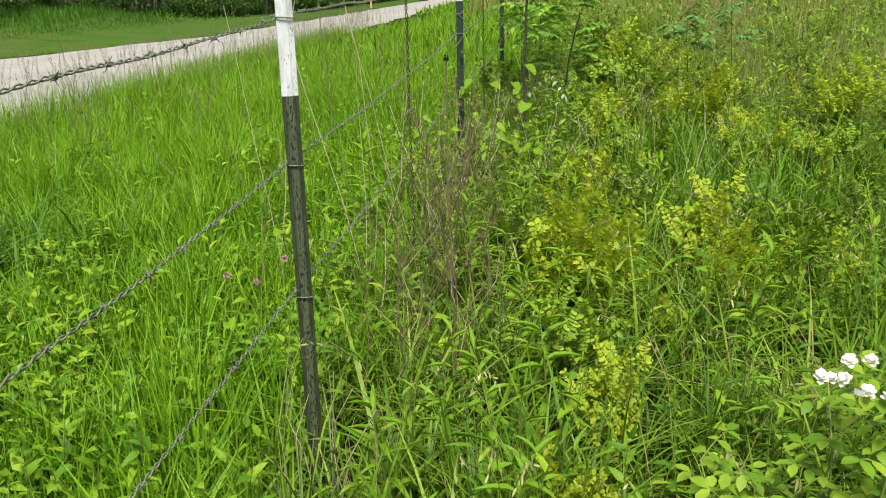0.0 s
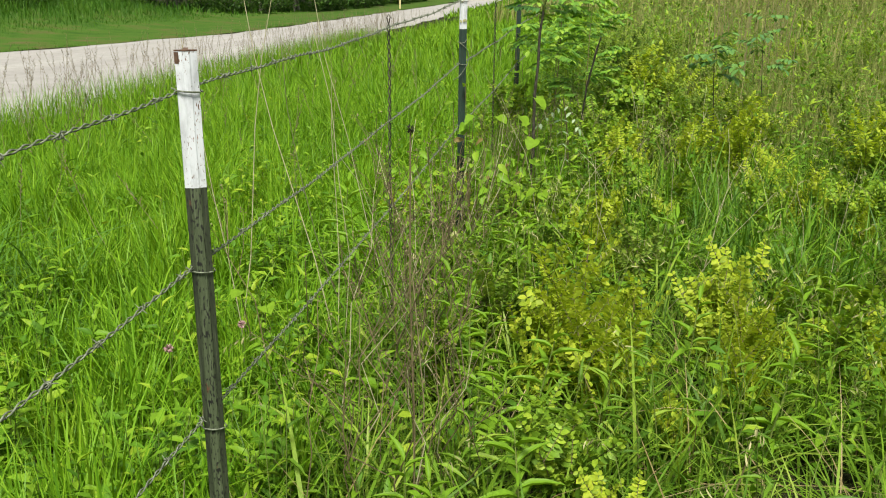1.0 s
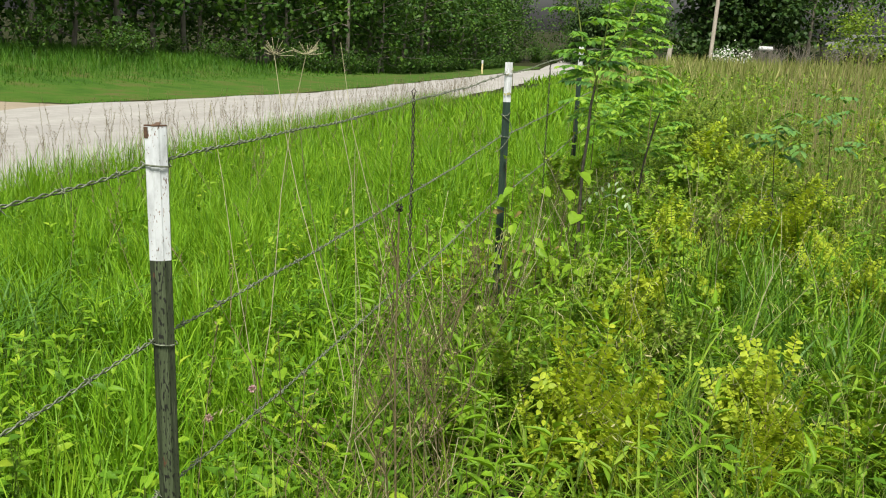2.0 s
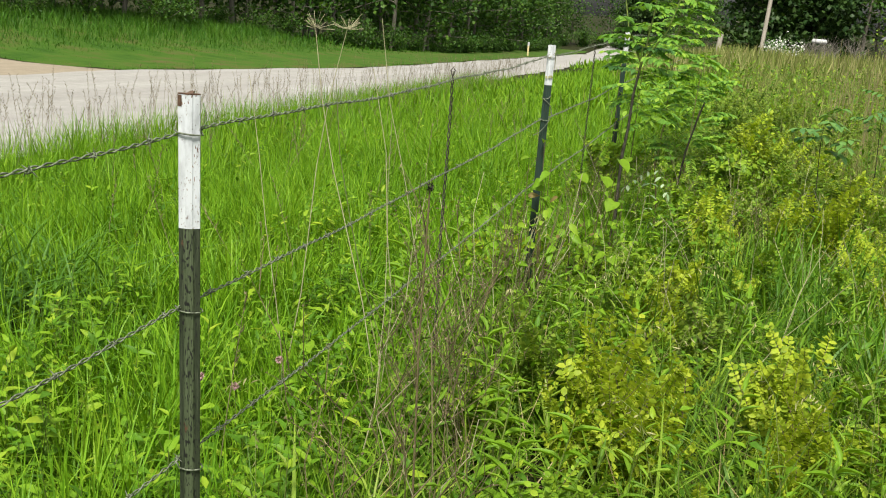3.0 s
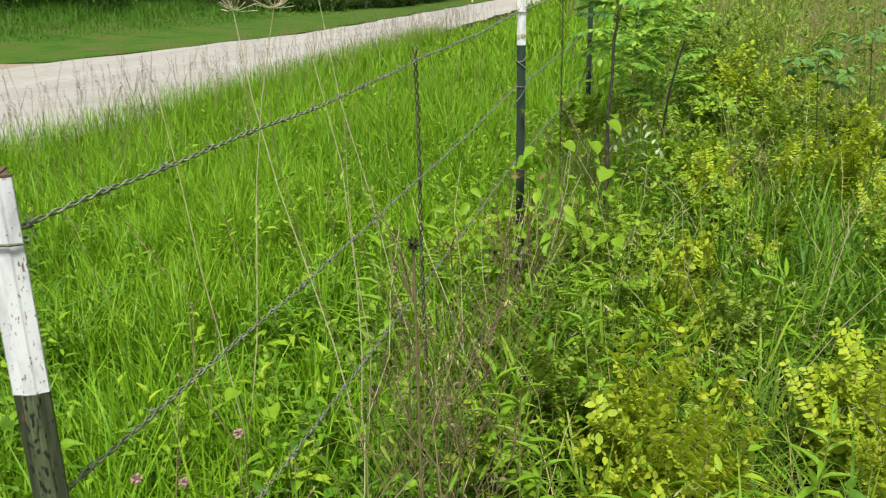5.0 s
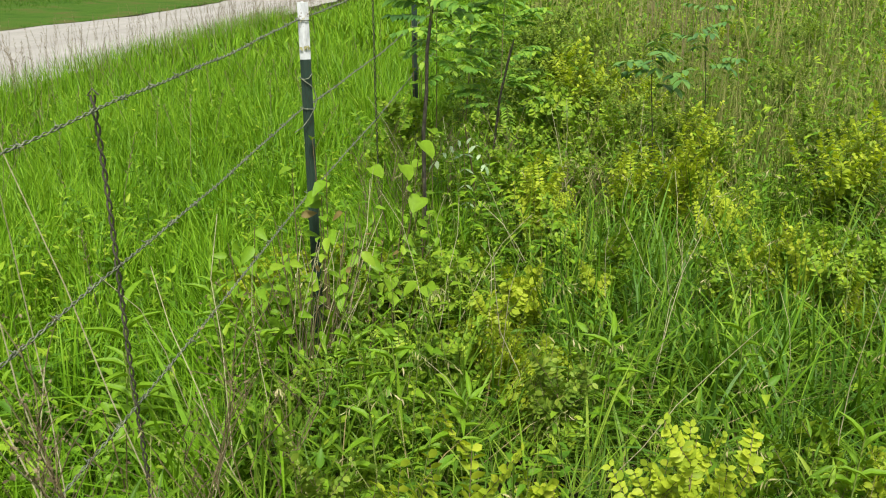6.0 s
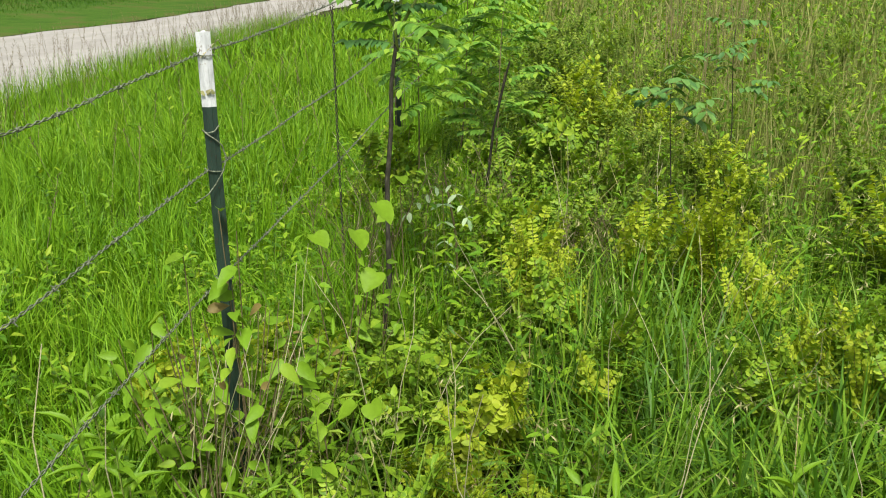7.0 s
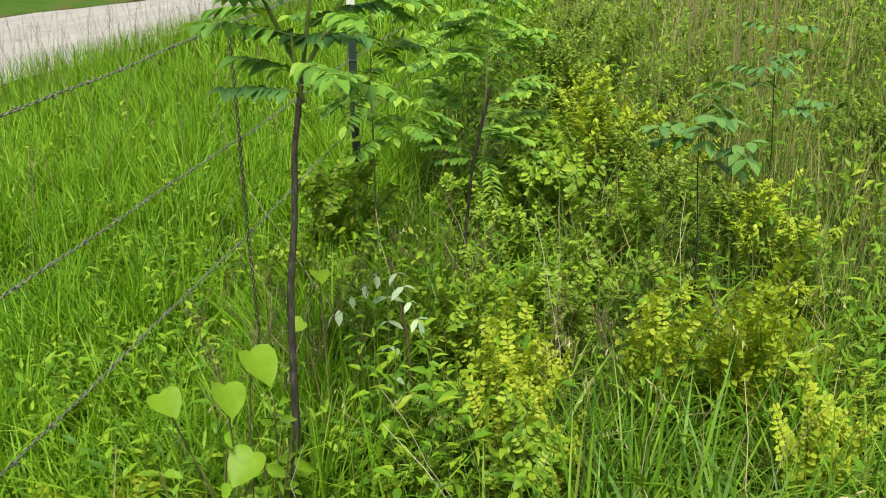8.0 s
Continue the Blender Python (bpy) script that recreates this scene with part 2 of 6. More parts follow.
DEEPGREEN = paint_material("newer_green_post_paint", (0.022, 0.045, 0.035), (0.02, 0.02, 0.02), (0.08, 0.06, 0.04), 0.93, 0.4)
RUST = plain_material("rust", [(0.3, (0.05, 0.03, 0.02)), (0.7, (0.15, 0.085, 0.05))], 120, 0.85)
BODYPAINT = plain_material("pale_paint", [(0.3, (0.48, 0.49, 0.50)), (0.7, (0.58, 0.59, 0.60))], 3, 0.4)
GREYPAINT = plain_material("grey_car_paint", [(0.3, (0.17, 0.175, 0.18)), (0.7, (0.22, 0.225, 0.23))], 3, 0.4)
DARKGLASS = plain_material("dark_glass", [(0.3, (0.02, 0.025, 0.03)), (0.7, (0.03, 0.035, 0.04))], 3, 0.1)
YELLOWPLASTIC = plain_material("marker_plastic", [(0.3, (0.62, 0.52, 0.25)), (0.7, (0.72, 0.62, 0.35))], 8, 0.6)


# ---- mesh building ----
rng = np.random.default_rng(7)


def mesh_of(name, verts, tris, material, smooth=False):
    me = bpy.data.meshes.new(name)
    verts, tris = np.asarray(verts, np.float32).reshape(-1, 3), np.asarray(tris, np.int32).reshape(-1, 3)
    me.vertices.add(len(verts))
    me.vertices.foreach_set("co", verts.ravel())
    me.loops.add(tris.size)
    me.loops.foreach_set("vertex_index", tris.ravel())
    me.polygons.add(len(tris))
    me.polygons.foreach_set("loop_start", np.arange(0, tris.size, 3, dtype=np.int32))
    me.polygons.foreach_set("loop_total", np.full(len(tris), 3, np.int32))
    me.materials.append(material)
    me.update(calc_edges=True)
    if smooth:
        me.shade_smooth()
    return me


def joined(*soups):
    verts, tris, n = [], [], 0
    for v, f in soups:
        v = np.asarray(v).reshape(-1, 3)
        verts.append(v)
        tris.append(np.asarray(f).reshape(-1, 3) + n)
        n += len(v)
    return np.concatenate(verts), np.concatenate(tris)


def soup_part(name, soup, material, parent=None, label="", smooth=False):
    ob = new(name, mesh_of(name, soup[0], soup[1], material, smooth))
    ob.parent = parent
    return tagged(ob, label)


def part(name, bm, material, parent=None, label=""):
    me = bpy.data.meshes.new(name)
    bm.to_mesh(me)
    bm.free()
    me.materials.append(material)
    ob = new(name, me)
    ob.parent = parent
    return tagged(ob, label)


def stuff(name, soup, material, label, category):
    return tagged(soup_part(name, soup, material), label, category, kind="stuff")


def thing(name, at, label, category, group="", turn=0.0):
    ob = new(name)
    ob.matrix_world = pose(*at, 0, 0, turn)
    return tagged(ob, label, category, group)


def unit(a):
    return a / np.maximum(np.linalg.norm(a, axis=-1, keepdims=True), 1e-9)


# A leaf: x across in widths, y along and z off the blade in lengths.
def leaf_shape(rows, fold=0.12, droop=0.25):
    v = [(0, 0, 0)]
    for t, w in rows:
        v += [(-w / 2, t, fold * w * 0.5 - droop * t * t), (0, t, -droop * t * t), (w / 2, t, fold * w * 0.5 - droop * t * t)]
    v.append((0, 1, -droop))
    f = [(0, 2, 1), (0, 3, 2)]
    for i in range(len(rows) - 1):
        a = 1 + 3 * i
        f += [(a, a + 1, a + 4), (a, a + 4, a + 3), (a + 1, a + 2, a + 5), (a + 1, a + 5, a + 4)]
    a, e = 1 + 3 * (len(rows) - 1), len(v) - 1
    f += [(a, a + 1, e), (a + 1, a + 2, e)]
    return np.array(v, float), np.array(f)


OVAL = leaf_shape([(0.28, 0.85), (0.66, 0.9)])
ROUND = leaf_shape([(0.12, 0.7), (0.45, 1.0), (0.8, 0.8)], 0.2, 0.15)
OVATE = leaf_shape([(0.12, 0.7), (0.38, 1.0), (0.72, 0.6)], 0.2, 0.25)
LANCE = leaf_shape([(0.3, 1.0), (0.68, 0.7)], 0.2, 0.35)
LONGLEAF = leaf_shape([(0.12, 0.6), (0.35, 1.0), (0.65, 0.75), (0.88, 0.3)], 0.25, 0.4)
CHIP = (np.array([(0, 0, 0), (-0.5, 0.5, 0.08), (0.5, 0.5, 0.08), (0, 1, -0.1)]), np.array([(0, 2, 1), (1, 2, 3)]))


def sprayed(shape, base, along, up, length, width):
    """Many leaves of one shape: each with its base, its way and the side that it turns up."""
    t, f = shape
    along = unit(np.asarray(along, float))
    side = unit(np.cross(along, up))
    nrm = np.cross(side, along)
    n = len(base)
    length, width = np.broadcast_to(length, n), np.broadcast_to(width, n)
    v = (np.asarray(base)[:, None] + along[:, None] * (t[None, :, 1, None] * length[:, None, None])
         + side[:, None] * (t[None, :, 0, None] * width[:, None, None]) + nrm[:, None] * (t[None, :, 2, None] * length[:, None, None]))
    return v.reshape(-1, 3), (f[None] + (np.arange(n) * len(t))[:, None, None]).reshape(-1, 3)


def tubes(paths, radii, sides=3):
    """Many stalks: paths (n, k, 3) with radii (n, k) or (k)."""
    paths = np.asarray(paths, float)
    n, k, _ = paths.shape
    radii = np.broadcast_to(radii, (n, k))
    tan = unit(np.gradient(paths, axis=1))
    a = unit(np.cross(tan, np.array([0.31, 0.87, 0.2])))
    b = np.cross(tan, a)
    ang = np.arange(sides) * 2 * np.pi / sides
    v = paths[:, :, None] + radii[:, :, None, None] * (np.cos(ang)[None, None, :, None] * a[:, :, None] + np.sin(ang)[None, None, :, None] * b[:, :, None])
    f = []
    for i in range(k - 1):
        for s in range(sides):
            p, q = i * sides + s, i * sides + (s + 1) % sides
            f += [(p, q, q + sides), (p, q + sides, p + sides)]
    f = np.array(f)
    return v.reshape(-1, 3), (f[None] + (np.arange(n) * k * sides)[:, None, None]).reshape(-1, 3)


def step(a, b, x):
    t = np.clip((np.asarray(x, float) - a) / (b - a), 0, 1)
    return t * t * (3 - 2 * t)


def road_near(y):
    return -5.45 - 0.055 * np.clip(y, -20, 160)


def road_far(y):
    return road_near(y) - 4.3 - 2.3 * step(30, 12, y)


def ground_z(x, y):
    """The lie of the land: it falls gently ahead, more so along the road, with a low bank beyond it."""
    x, y = np.asarray(x, float), np.asarray(y, float)
    ahead = np.where(y > 0, y, 0.3 * y)
    ahead = np.minimum(ahead, 90 + (ahead - 90) * 0.1)
    fall = 0.013 + 0.017 * step(1.0, -6.0, x)
    bank = 0.75 * step(-2.0, -10.0, x - road_far(y)) * step(48, 30, y)
    rough = 0.03 * np.sin(1.7 * x + 0.6 * y) * np.sin(1.1 * y - 0.4 * x)
    yard = 1.1 * step(50, 58, y) * step(5.0, 9.0, x)
    return yard - fall * ahead - 0.2 * step(-1.5, -4.5, x) + bank + rough * step(-5.2, -4.0, x)


def scatter(n, x0, x1, y0, y1):
    return rng.uniform(x0, x1, n), rng.uniform(y0, y1, n)


def on_ground(x, y, lift=0.0):
    return np.stack([x, y, ground_z(x, y) + lift], -1)


def mottle(x, y, size, seed=0.0):
    """A soft mottle from 0 to 1 over the land, with patches of about the given size."""
    k = 2 * np.pi / size
    a = np.sin(k * (x * 0.83 + y * 0.31) + seed) + np.sin(k * (y * 0.91 - x * 0.42) + 1.7 * seed + 1) + 0.7 * np.sin(2.1 * k * (x * 0.5 - y * 0.7) + 2.3 * seed) + 0.5 * np.sin(3.7 * k * (x + y * 0.4) + seed)
    return np.clip(0.5 + a / 4.2, 0, 1)


def blades(x, y, height, width, lean=0.25, bend=0.35, flop=0.0, comb=0.0, far=False):
    """Grass: tapered, arching blades. comb: the share that leans with its neighbours. far: fewer faces to a blade."""
    n = len(x)
    h = height * rng.uniform(0.6, 1.15, n)
    az = rng.uniform(0, 2 * np.pi, n)
    drift = 9.0 * mottle(x, y, 0.9, 4.0) + 5.0 * mottle(x, y, 0.34, 8.0) + rng.normal(0, 0.5, n)
    az = np.where(rng.random(n) < comb, drift, az)
    d = np.stack([np.cos(az), np.sin(az), np.zeros(n)], -1)
    turn = az + rng.normal(0, 0.5, n)
    side = np.stack([-np.sin(turn), np.cos(turn), np.zeros(n)], -1)
    ln, bd = np.abs(rng.normal(0, lean, n)), np.abs(rng.normal(0, bend, n)) + flop * (rng.random(n) < 0.3)
    w = width * rng.uniform(0.6, 1.4, n)
    root = on_ground(x, y, -0.02)
    s = np.array([0.0, 0.55, 1.0]) if far else np.array([0.0, 0.38, 0.72, 1.0])
    k = len(s) - 1
    out = ln[:, None] * s + bd[:, None] * s ** 2
    rise = s[None] - 0.42 * (bd[:, None] * s ** 2) - 0.2 * ln[:, None] * s
    mid = root[:, None] + h[:, None, None] * (d[:, None] * out[..., None] + np.array([0, 0, 1.0]) * rise[..., None])
    half = np.array([0.8, 1.0, 0.7])[None, :k, None] * (w / 2)[:, None, None] * side[:, None]
    v = np.concatenate([mid[:, :k] - half, mid[:, :k] + half, mid[:, k:]], 1)
    f = np.array([(0, 2, 3), (0, 3, 1), (1, 3, 4)] if far else [(0, 3, 4), (0, 4, 1), (1, 4, 5), (1, 5, 2), (2, 5, 6)])
    return v.reshape(-1, 3), (f[None] + (np.arange(n) * (2 * k + 1))[:, None, None]).reshape(-1, 3)


def leafy_weeds(x, y, height, per=14, leaf=0.06, slim=0.25, shape=LANCE):
    """Upright weeds: one stem each with leaves all the way up. Returns stems and leaves."""
    n = len(x)
    h = height * rng.uniform(0.55, 1.2, n)
    root = on_ground(x, y, -0.02)
    tip = root + np.stack([rng.normal(0, 0.12, n) * h, rng.normal(0, 0.12, n) * h, h], -1)
    mid = (root + tip) / 2 + rng.normal(0, 0.02, (n, 3)) * [1, 1, 0]
    stems = tubes(np.stack([root, mid, tip], 1), np.array([0.0025, 0.002, 0.001]))
    u = np.linspace(0.25, 1.0, per)[None] + rng.normal(0, 0.02, (n, per))
    base = root[:, None] + (tip - root)[:, None] * u[..., None]
    az = rng.uniform(0, 6.28, n)[:, None] + np.arange(per)[None] * 2.4 + rng.normal(0, 0.3, (n, per))
    el = rng.normal(0.35, 0.3, (n, per)) + 0.5 * (u - 0.5)
    way = np.stack([np.cos(az) * np.cos(el), np.sin(az) * np.cos(el), np.sin(el)], -1)
    ln = leaf * rng.uniform(0.6, 1.3, (n, per)) * (1.15 - 0.5 * u)
    ups = np.array([0, 0, 1.0]) + rng.normal(0, 0.25, (n * per, 3))
    leaves = sprayed(shape, base.reshape(-1, 3), way.reshape(-1, 3), ups, ln.ravel(), ln.ravel() * slim)
    return stems, leaves


def bent_twigs(n, root, height, spread, k=5, wobble=0.03, least=0.55):
    """Twigs that rise from about one root and arch outwards: (n, k, 3)."""
    az = rng.uniform(0, 6.28, n)
    out = spread * np.sqrt(rng.uniform(0.02, 1, n))
    h = height * rng.uniform(least, 1.0, n) * (1 - 0.25 * out / max(spread, 1e-6))
    s = np.linspace(0, 1, k)
    p = np.zeros((n, k, 3))
    p[..., 0] = np.cos(az)[:, None] * out[:, None] * s ** 1.5
    p[..., 1] = np.sin(az)[:, None] * out[:, None] * s ** 1.5
    p[..., 2] = h[:, None] * s ** 0.9
    p[:, 1:] += rng.normal(0, wobble, (n, k - 1, 3)) * [1, 1, 0.3]
    return p + np.asarray(root)


def leaves_along(paths, per, u0, leaf, slim, shape, rise=0.5, pairs=True, jitter=0.35, turn=1.57, flat_spray=0.0):
    """Leaves in pairs along the given twigs, in flat sprays where wanted."""
    n, k, _ = paths.shape
    u = np.linspace(u0, 1.0, per)
    q = u * (k - 1)
    i = np.minimum(q.astype(int), k - 2)
    fr = (q - i)[None, :, None]
    base = paths[:, i] * (1 - fr) + paths[:, i + 1] * fr
    tan = unit(paths[:, i + 1] - paths[:, i])
    az = rng.uniform(0, 6.28, (n, 1)) + (np.arange(per)[None] * turn) + rng.normal(0, jitter, (n, per))
    flat = np.stack([np.cos(az), np.sin(az), 0 * az], -1)
    flat = unit(flat - tan * (flat * tan).sum(-1, keepdims=True))
    sets = []
    for sign in ((1, -1) if pairs else (1,)):
        way = unit(flat * sign + tan * rise + rng.normal(0, 0.2, flat.shape))
        ln = leaf * rng.uniform(0.65, 1.2, (n, per)) * (1.05 - 0.35 * u)[None]
        face = np.cross(flat, tan)
        face = face * np.where(face[..., 1:2] > 0, -1, 1)
        ups = np.array([0, 0, 1.0]) * (0.8 - 0.2 * flat_spray) + tan.reshape(-1, 3) * 0.6 * (1 - flat_spray) + face.reshape(-1, 3) * flat_spray + rng.normal(0, 0.2, (n * per, 3))
        sets.append(sprayed(shape, base.reshape(-1, 3), way.reshape(-1, 3), ups, ln.ravel(), ln.ravel() * slim))
    return joined(*sets)


# ---- ground and road ----
def sheet(xs, ys, zs):
    nx, ny = len(xs), len(ys)
    gx, gy = np.meshgrid(xs, ys, indexing="ij")
    v = np.stack([gx, gy, zs(gx, gy)], -1).reshape(-1, 3)
    i, j = np.meshgrid(np.arange(nx - 1), np.arange(ny - 1), indexing="ij")
    a = (i * ny + j).ravel()
    f = np.concatenate([np.stack([a, a + ny, a + ny + 1], -1), np.stack([a, a + ny + 1, a + 1], -1)])
    return v, f


def spaced(fine0, fine1, stepsize, far):
    near = np.arange(fine0, fine1, stepsize)
    grow = np.cumsum(0.6 * 1.35 ** np.arange(40))
    return np.concatenate([(fine0 - grow)[::-1][grow[::-1] < far], near, (fine1 + grow)[grow < far]])


ground = tagged(soup_part("ground", sheet(spaced(-26, 14, 0.5, 1500), spaced(-6, 70, 0.6, 1500), ground_z), SOIL, smooth=True),
                "dark soil and thatch under thick green growth", "ground", kind="structure")

ys = np.concatenate([np.arange(-30, 60, 0.7), np.arange(60, 160, 5)])
us = np.linspace(0, 1, 13)
ry, ru = np.meshgrid(ys, us, indexing="ij")
wob = 0.10 * np.sin(ry * 0.9) + 0.07 * np.sin(ry * 2.3)
rx = road_near(ry) + (road_far(ry) - road_near(ry)) * ru + wob * np.cos(ru * np.pi)
rz = ground_z(rx, ry) + 0.015 + 0.09 * np.sin(ru * np.pi)
a = (np.arange(len(ys) - 1)[:, None] * 13 + np.arange(12)[None]).ravel()
road_f = np.concatenate([np.stack([a, a + 1, a + 14], -1), np.stack([a, a + 14, a + 13], -1)])
road = tagged(soup_part("road", (np.stack([rx, ry, rz], -1).reshape(-1, 3), road_f), GRAVEL, smooth=True),
              "pale limestone gravel country road with worn wheel tracks", "road", kind="structure")

# a sandy drive that joins the road from the bank side
dv = np.linspace(0, 1, 25)
dw = np.linspace(-1, 1, 9)
du, dn = np.meshgrid(dv, dw, indexing="ij")
cx = -9.6 - 18 * du
cy = 11.2 + 3.6 * du - 1.5 * du ** 2
half = 2.0 + 4.2 * (1 - du) ** 3 + 0.1 * np.sin(du * 17)
px, py = cx, cy + dn * half
pz = ground_z(px, py) + 0.03 - 0.03 * np.abs(dn) ** 5
a = (np.arange(24)[:, None] * 9 + np.arange(8)[None]).ravel()
drive_f = np.concatenate([np.stack([a, a + 1, a + 10], -1), np.stack([a, a + 10, a + 9], -1)])
tagged(soup_part("pavement", (np.stack([px, py, pz], -1).reshape(-1, 3), drive_f), SAND, smooth=True),
       "tan sandy dirt drive joining the gravel road", "driveway", kind="structure")


# ---- fence ----
def prism(profile, z0, z1):
    bm = bmesh.new()
    low = [bm.verts.new((x, y, z0)) for x, y in profile]
    high = [bm.verts.new((x, y, z1)) for x, y in profile]
    n = len(profile)
    for i in range(n):
        bm.faces.new((low[i], low[(i + 1) % n], high[(i + 1) % n], high[i]))
    bm.faces.new(list(reversed(low)))
    bm.faces.new(high)
    bmesh.ops.recalc_face_normals(bm, faces=bm.faces[:])
    return bm


TEE = [(-0.0175, 0.0005), (-0.0172, -0.0025), (-0.007, -0.0050), (-0.005, -0.0065), (0.005, -0.0065), (0.007, -0.0050), (0.0172, -0.0025),
       (0.0175, 0.0005), (0.016, 0.0025), (0.0045, 0.004), (0.0035, 0.034), (-0.0035, 0.034), (-0.0045, 0.004), (-0.016, 0.0025)]


def wire_loop(points, radius, sides=5):
    return tubes(np.array(points, float)[None], np.full(len(points), radius), sides)


def t_post(at, top, paint_z, clips, shaft_material, label, turn, lean=(0.0, 0.0), tip_material=None):
    post = thing("fence_post", at, label, "fence post", "fence posts", turn)
    post.rotation_euler[0], post.rotation_euler[1] = lean
    body = prism(TEE, -0.35, paint_z)
    for z in np.arange(0.05, paint_z - 0.02, 0.03):
        bmesh.ops.create_cube(body, size=1.0, matrix=Matrix.Translation((0.0, 0.035, z)) @ Matrix.Diagonal((0.005, 0.005, 0.012, 1)))
    part("shaft", body, shaft_material, post)
    tip = prism(TEE, paint_z + 0.0001, top)
    part("white_tip", tip, tip_material or WHITE, post, "flaking white painted tip")
    for cz in clips:
        pts = [(-0.026, 0.012, cz + 0.004), (-0.021, 0.002, cz + 0.003), (-0.018, -0.005, cz + 0.002), (-0.006, -0.0105, cz + 0.001), (0.006, -0.0105, cz),
               (0.018, -0.005, cz - 0.001), (0.0215, 0.001, cz - 0.001), (0.019, 0.010, cz), (0.004, 0.012, cz + 0.003), (-0.02, 0.016, cz + 0.006)]
        soup_part("wire_clip", wire_loop(pts, 0.0016), WIRE, post, "thin galvanised wire clip", True)
    return post


P1, P2, P3, P0 = 0.0, 2.83, 5.53, -3.0
post_one = t_post((0.004, 0.0, 0.0), 1.298, 1.077, (1.235, 0.93, 0.63), GREEN, "weathered dark green steel post with a chipped white tip", 25)
part("worn_face", prism([(-0.0092, -0.0050), (-0.0066, -0.0074), (0.0066, -0.0074), (0.0086, -0.0050)], 0.05, 1.0768), WORN, post_one, "paler worn centre of the shaft with dark pits")
rim = prism([(x * 1.03, y * 1.05) for x, y in TEE], 1.2985, 1.3005)
part("rim", rim, RUST, post_one, "rusty cut top edge")
part("rust_patch", prism([(-0.0180, -0.0026), (-0.0115, -0.0048), (-0.0113, -0.0042), (-0.0178, -0.0018)], 1.279, 1.2975), RUST, post_one, "rusty bare corner")
post_two = t_post((0.003, P2, -0.05), 1.36, 1.181, (1.305, 1.02, 0.73), DEEPGREEN, "deep green steel post with a white tip", 18, tip_material=WHITER)
t_post((0.0, P3, -0.09), 1.43, 1.255, (1.405, 1.05, 0.76), DEEPGREEN, "green steel post with a white tip behind the sapling", 15, tip_material=WHITER)
t_post((0.0, P0, 0.02), 1.29, 1.07, (1.20, 0.91, 0.62), GREEN, "weathered green steel post with a white tip", 20)


soup_part("wire_tail", wire_loop([(-0.01, -0.01, 1.30), (0.02, 0.0, 1.33), (0.03, 0.08, 1.332), (0.04, 0.16, 1.30), (0.05, 0.235, 1.24)], 0.0016), STRAW, post_two, "pale loose end of wire", True)
soup_part("wire_wrap", wire_loop([(-0.022, 0.0, 1.125), (-0.01, -0.012, 1.115), (0.01, -0.011, 1.10), (0.022, -0.004, 1.085), (0.03, 0.0, 1.05), (0.02, -0.012, 1.02), (0.0, -0.02, 0.99),
                                  (-0.02, -0.02, 0.965), (-0.05, -0.06, 0.955)], 0.0018), WIRE, post_two, "slack loop of old wire", True)
soup_part("wire_wrap", wire_loop([(-0.02, 0.0, 1.12), (-0.008, -0.0115, 1.118), (0.008, -0.0115, 1.122), (0.019, -0.004, 1.135)], 0.0018), WIRE, post_two, "short twist of old wire", True)
soup_part("torn_paint", sprayed(OVATE, np.array([(-0.016, -0.008, 1.222), (-0.004, -0.009, 1.216), (0.006, -0.009, 1.224), (0.014, -0.007, 1.212)]), [(0.5, -0.25, -0.7), (0.4, -0.3, 0.35), (-0.5, -0.25, -0.8), (-0.2, -0.3, 0.6)], [(0, -1, 0.2)] * 4, 0.016, 0.009), PALESEED, post_two, "torn brown flakes at the edge of the paint")


def twisted(y0, y1, z_of, x0=0.0, pitch=0.052, gap=0.0023, radius=0.0015, seed=0):
    """Two strands laid round one another along the fence."""
    n = int((y1 - y0) / (pitch / 7))
    y = np.linspace(y0, y1, n)
    wav = 0.004 * np.sin(y * 5.1 + seed) + 0.002 * np.sin(y * 13.7 + 2 * seed)
    ang = y / pitch * 2 * np.pi
    lines = []
    for k in (0, np.pi):
        lines.append(np.stack([x0 + wav * 0.6 + gap * np.cos(ang + k), y, z_of(y) + wav + gap * np.sin(ang + k)], -1))
    return tubes(np.stack(lines), np.full(n, radius), 4)


def barb_mesh():
    s = []
    loop = np.linspace(0, 2 * np.pi * 2, 14)
    coil = np.stack([0.0036 * np.cos(loop), (loop / 12.6 - 0.5) * 0.008, 0.0036 * np.sin(loop)], -1)
    s.append(tubes(coil[None], np.full(14, 0.0011), 4))
    for way, off in (((0.5, 0.3, 0.85), -0.004), ((-0.4, -0.2, -0.9), -0.002), ((0.85, -0.25, -0.35), 0.002), ((-0.8, 0.2, 0.5), 0.004)):
        w = np.array(way)
        b = np.array([0, off, 0]) + w * 0.003
        s.append(tubes(np.stack([b, b + w * 0.004, b + w * 0.010])[None], np.array([0.0011, 0.0010, 0.0002]), 4))
    v, f = joined(*s)
    return mesh_of("barb", v, f, WIRE, True)


BARB = barb_mesh()
LEVELS = {"top": ((P0, 1.205), (P1, 1.235), (P2, 1.255), (P3, 1.315), (12.0, 1.26)), "middle": ((P0, 0.915), (P1, 0.933), (P2, 0.972), (P3, 0.96), (12.0, 0.9)),
          "low": ((P0, 0.63), (P1, 0.648), (P2, 0.677), (P3, 0.67), (12.0, 0.6))}


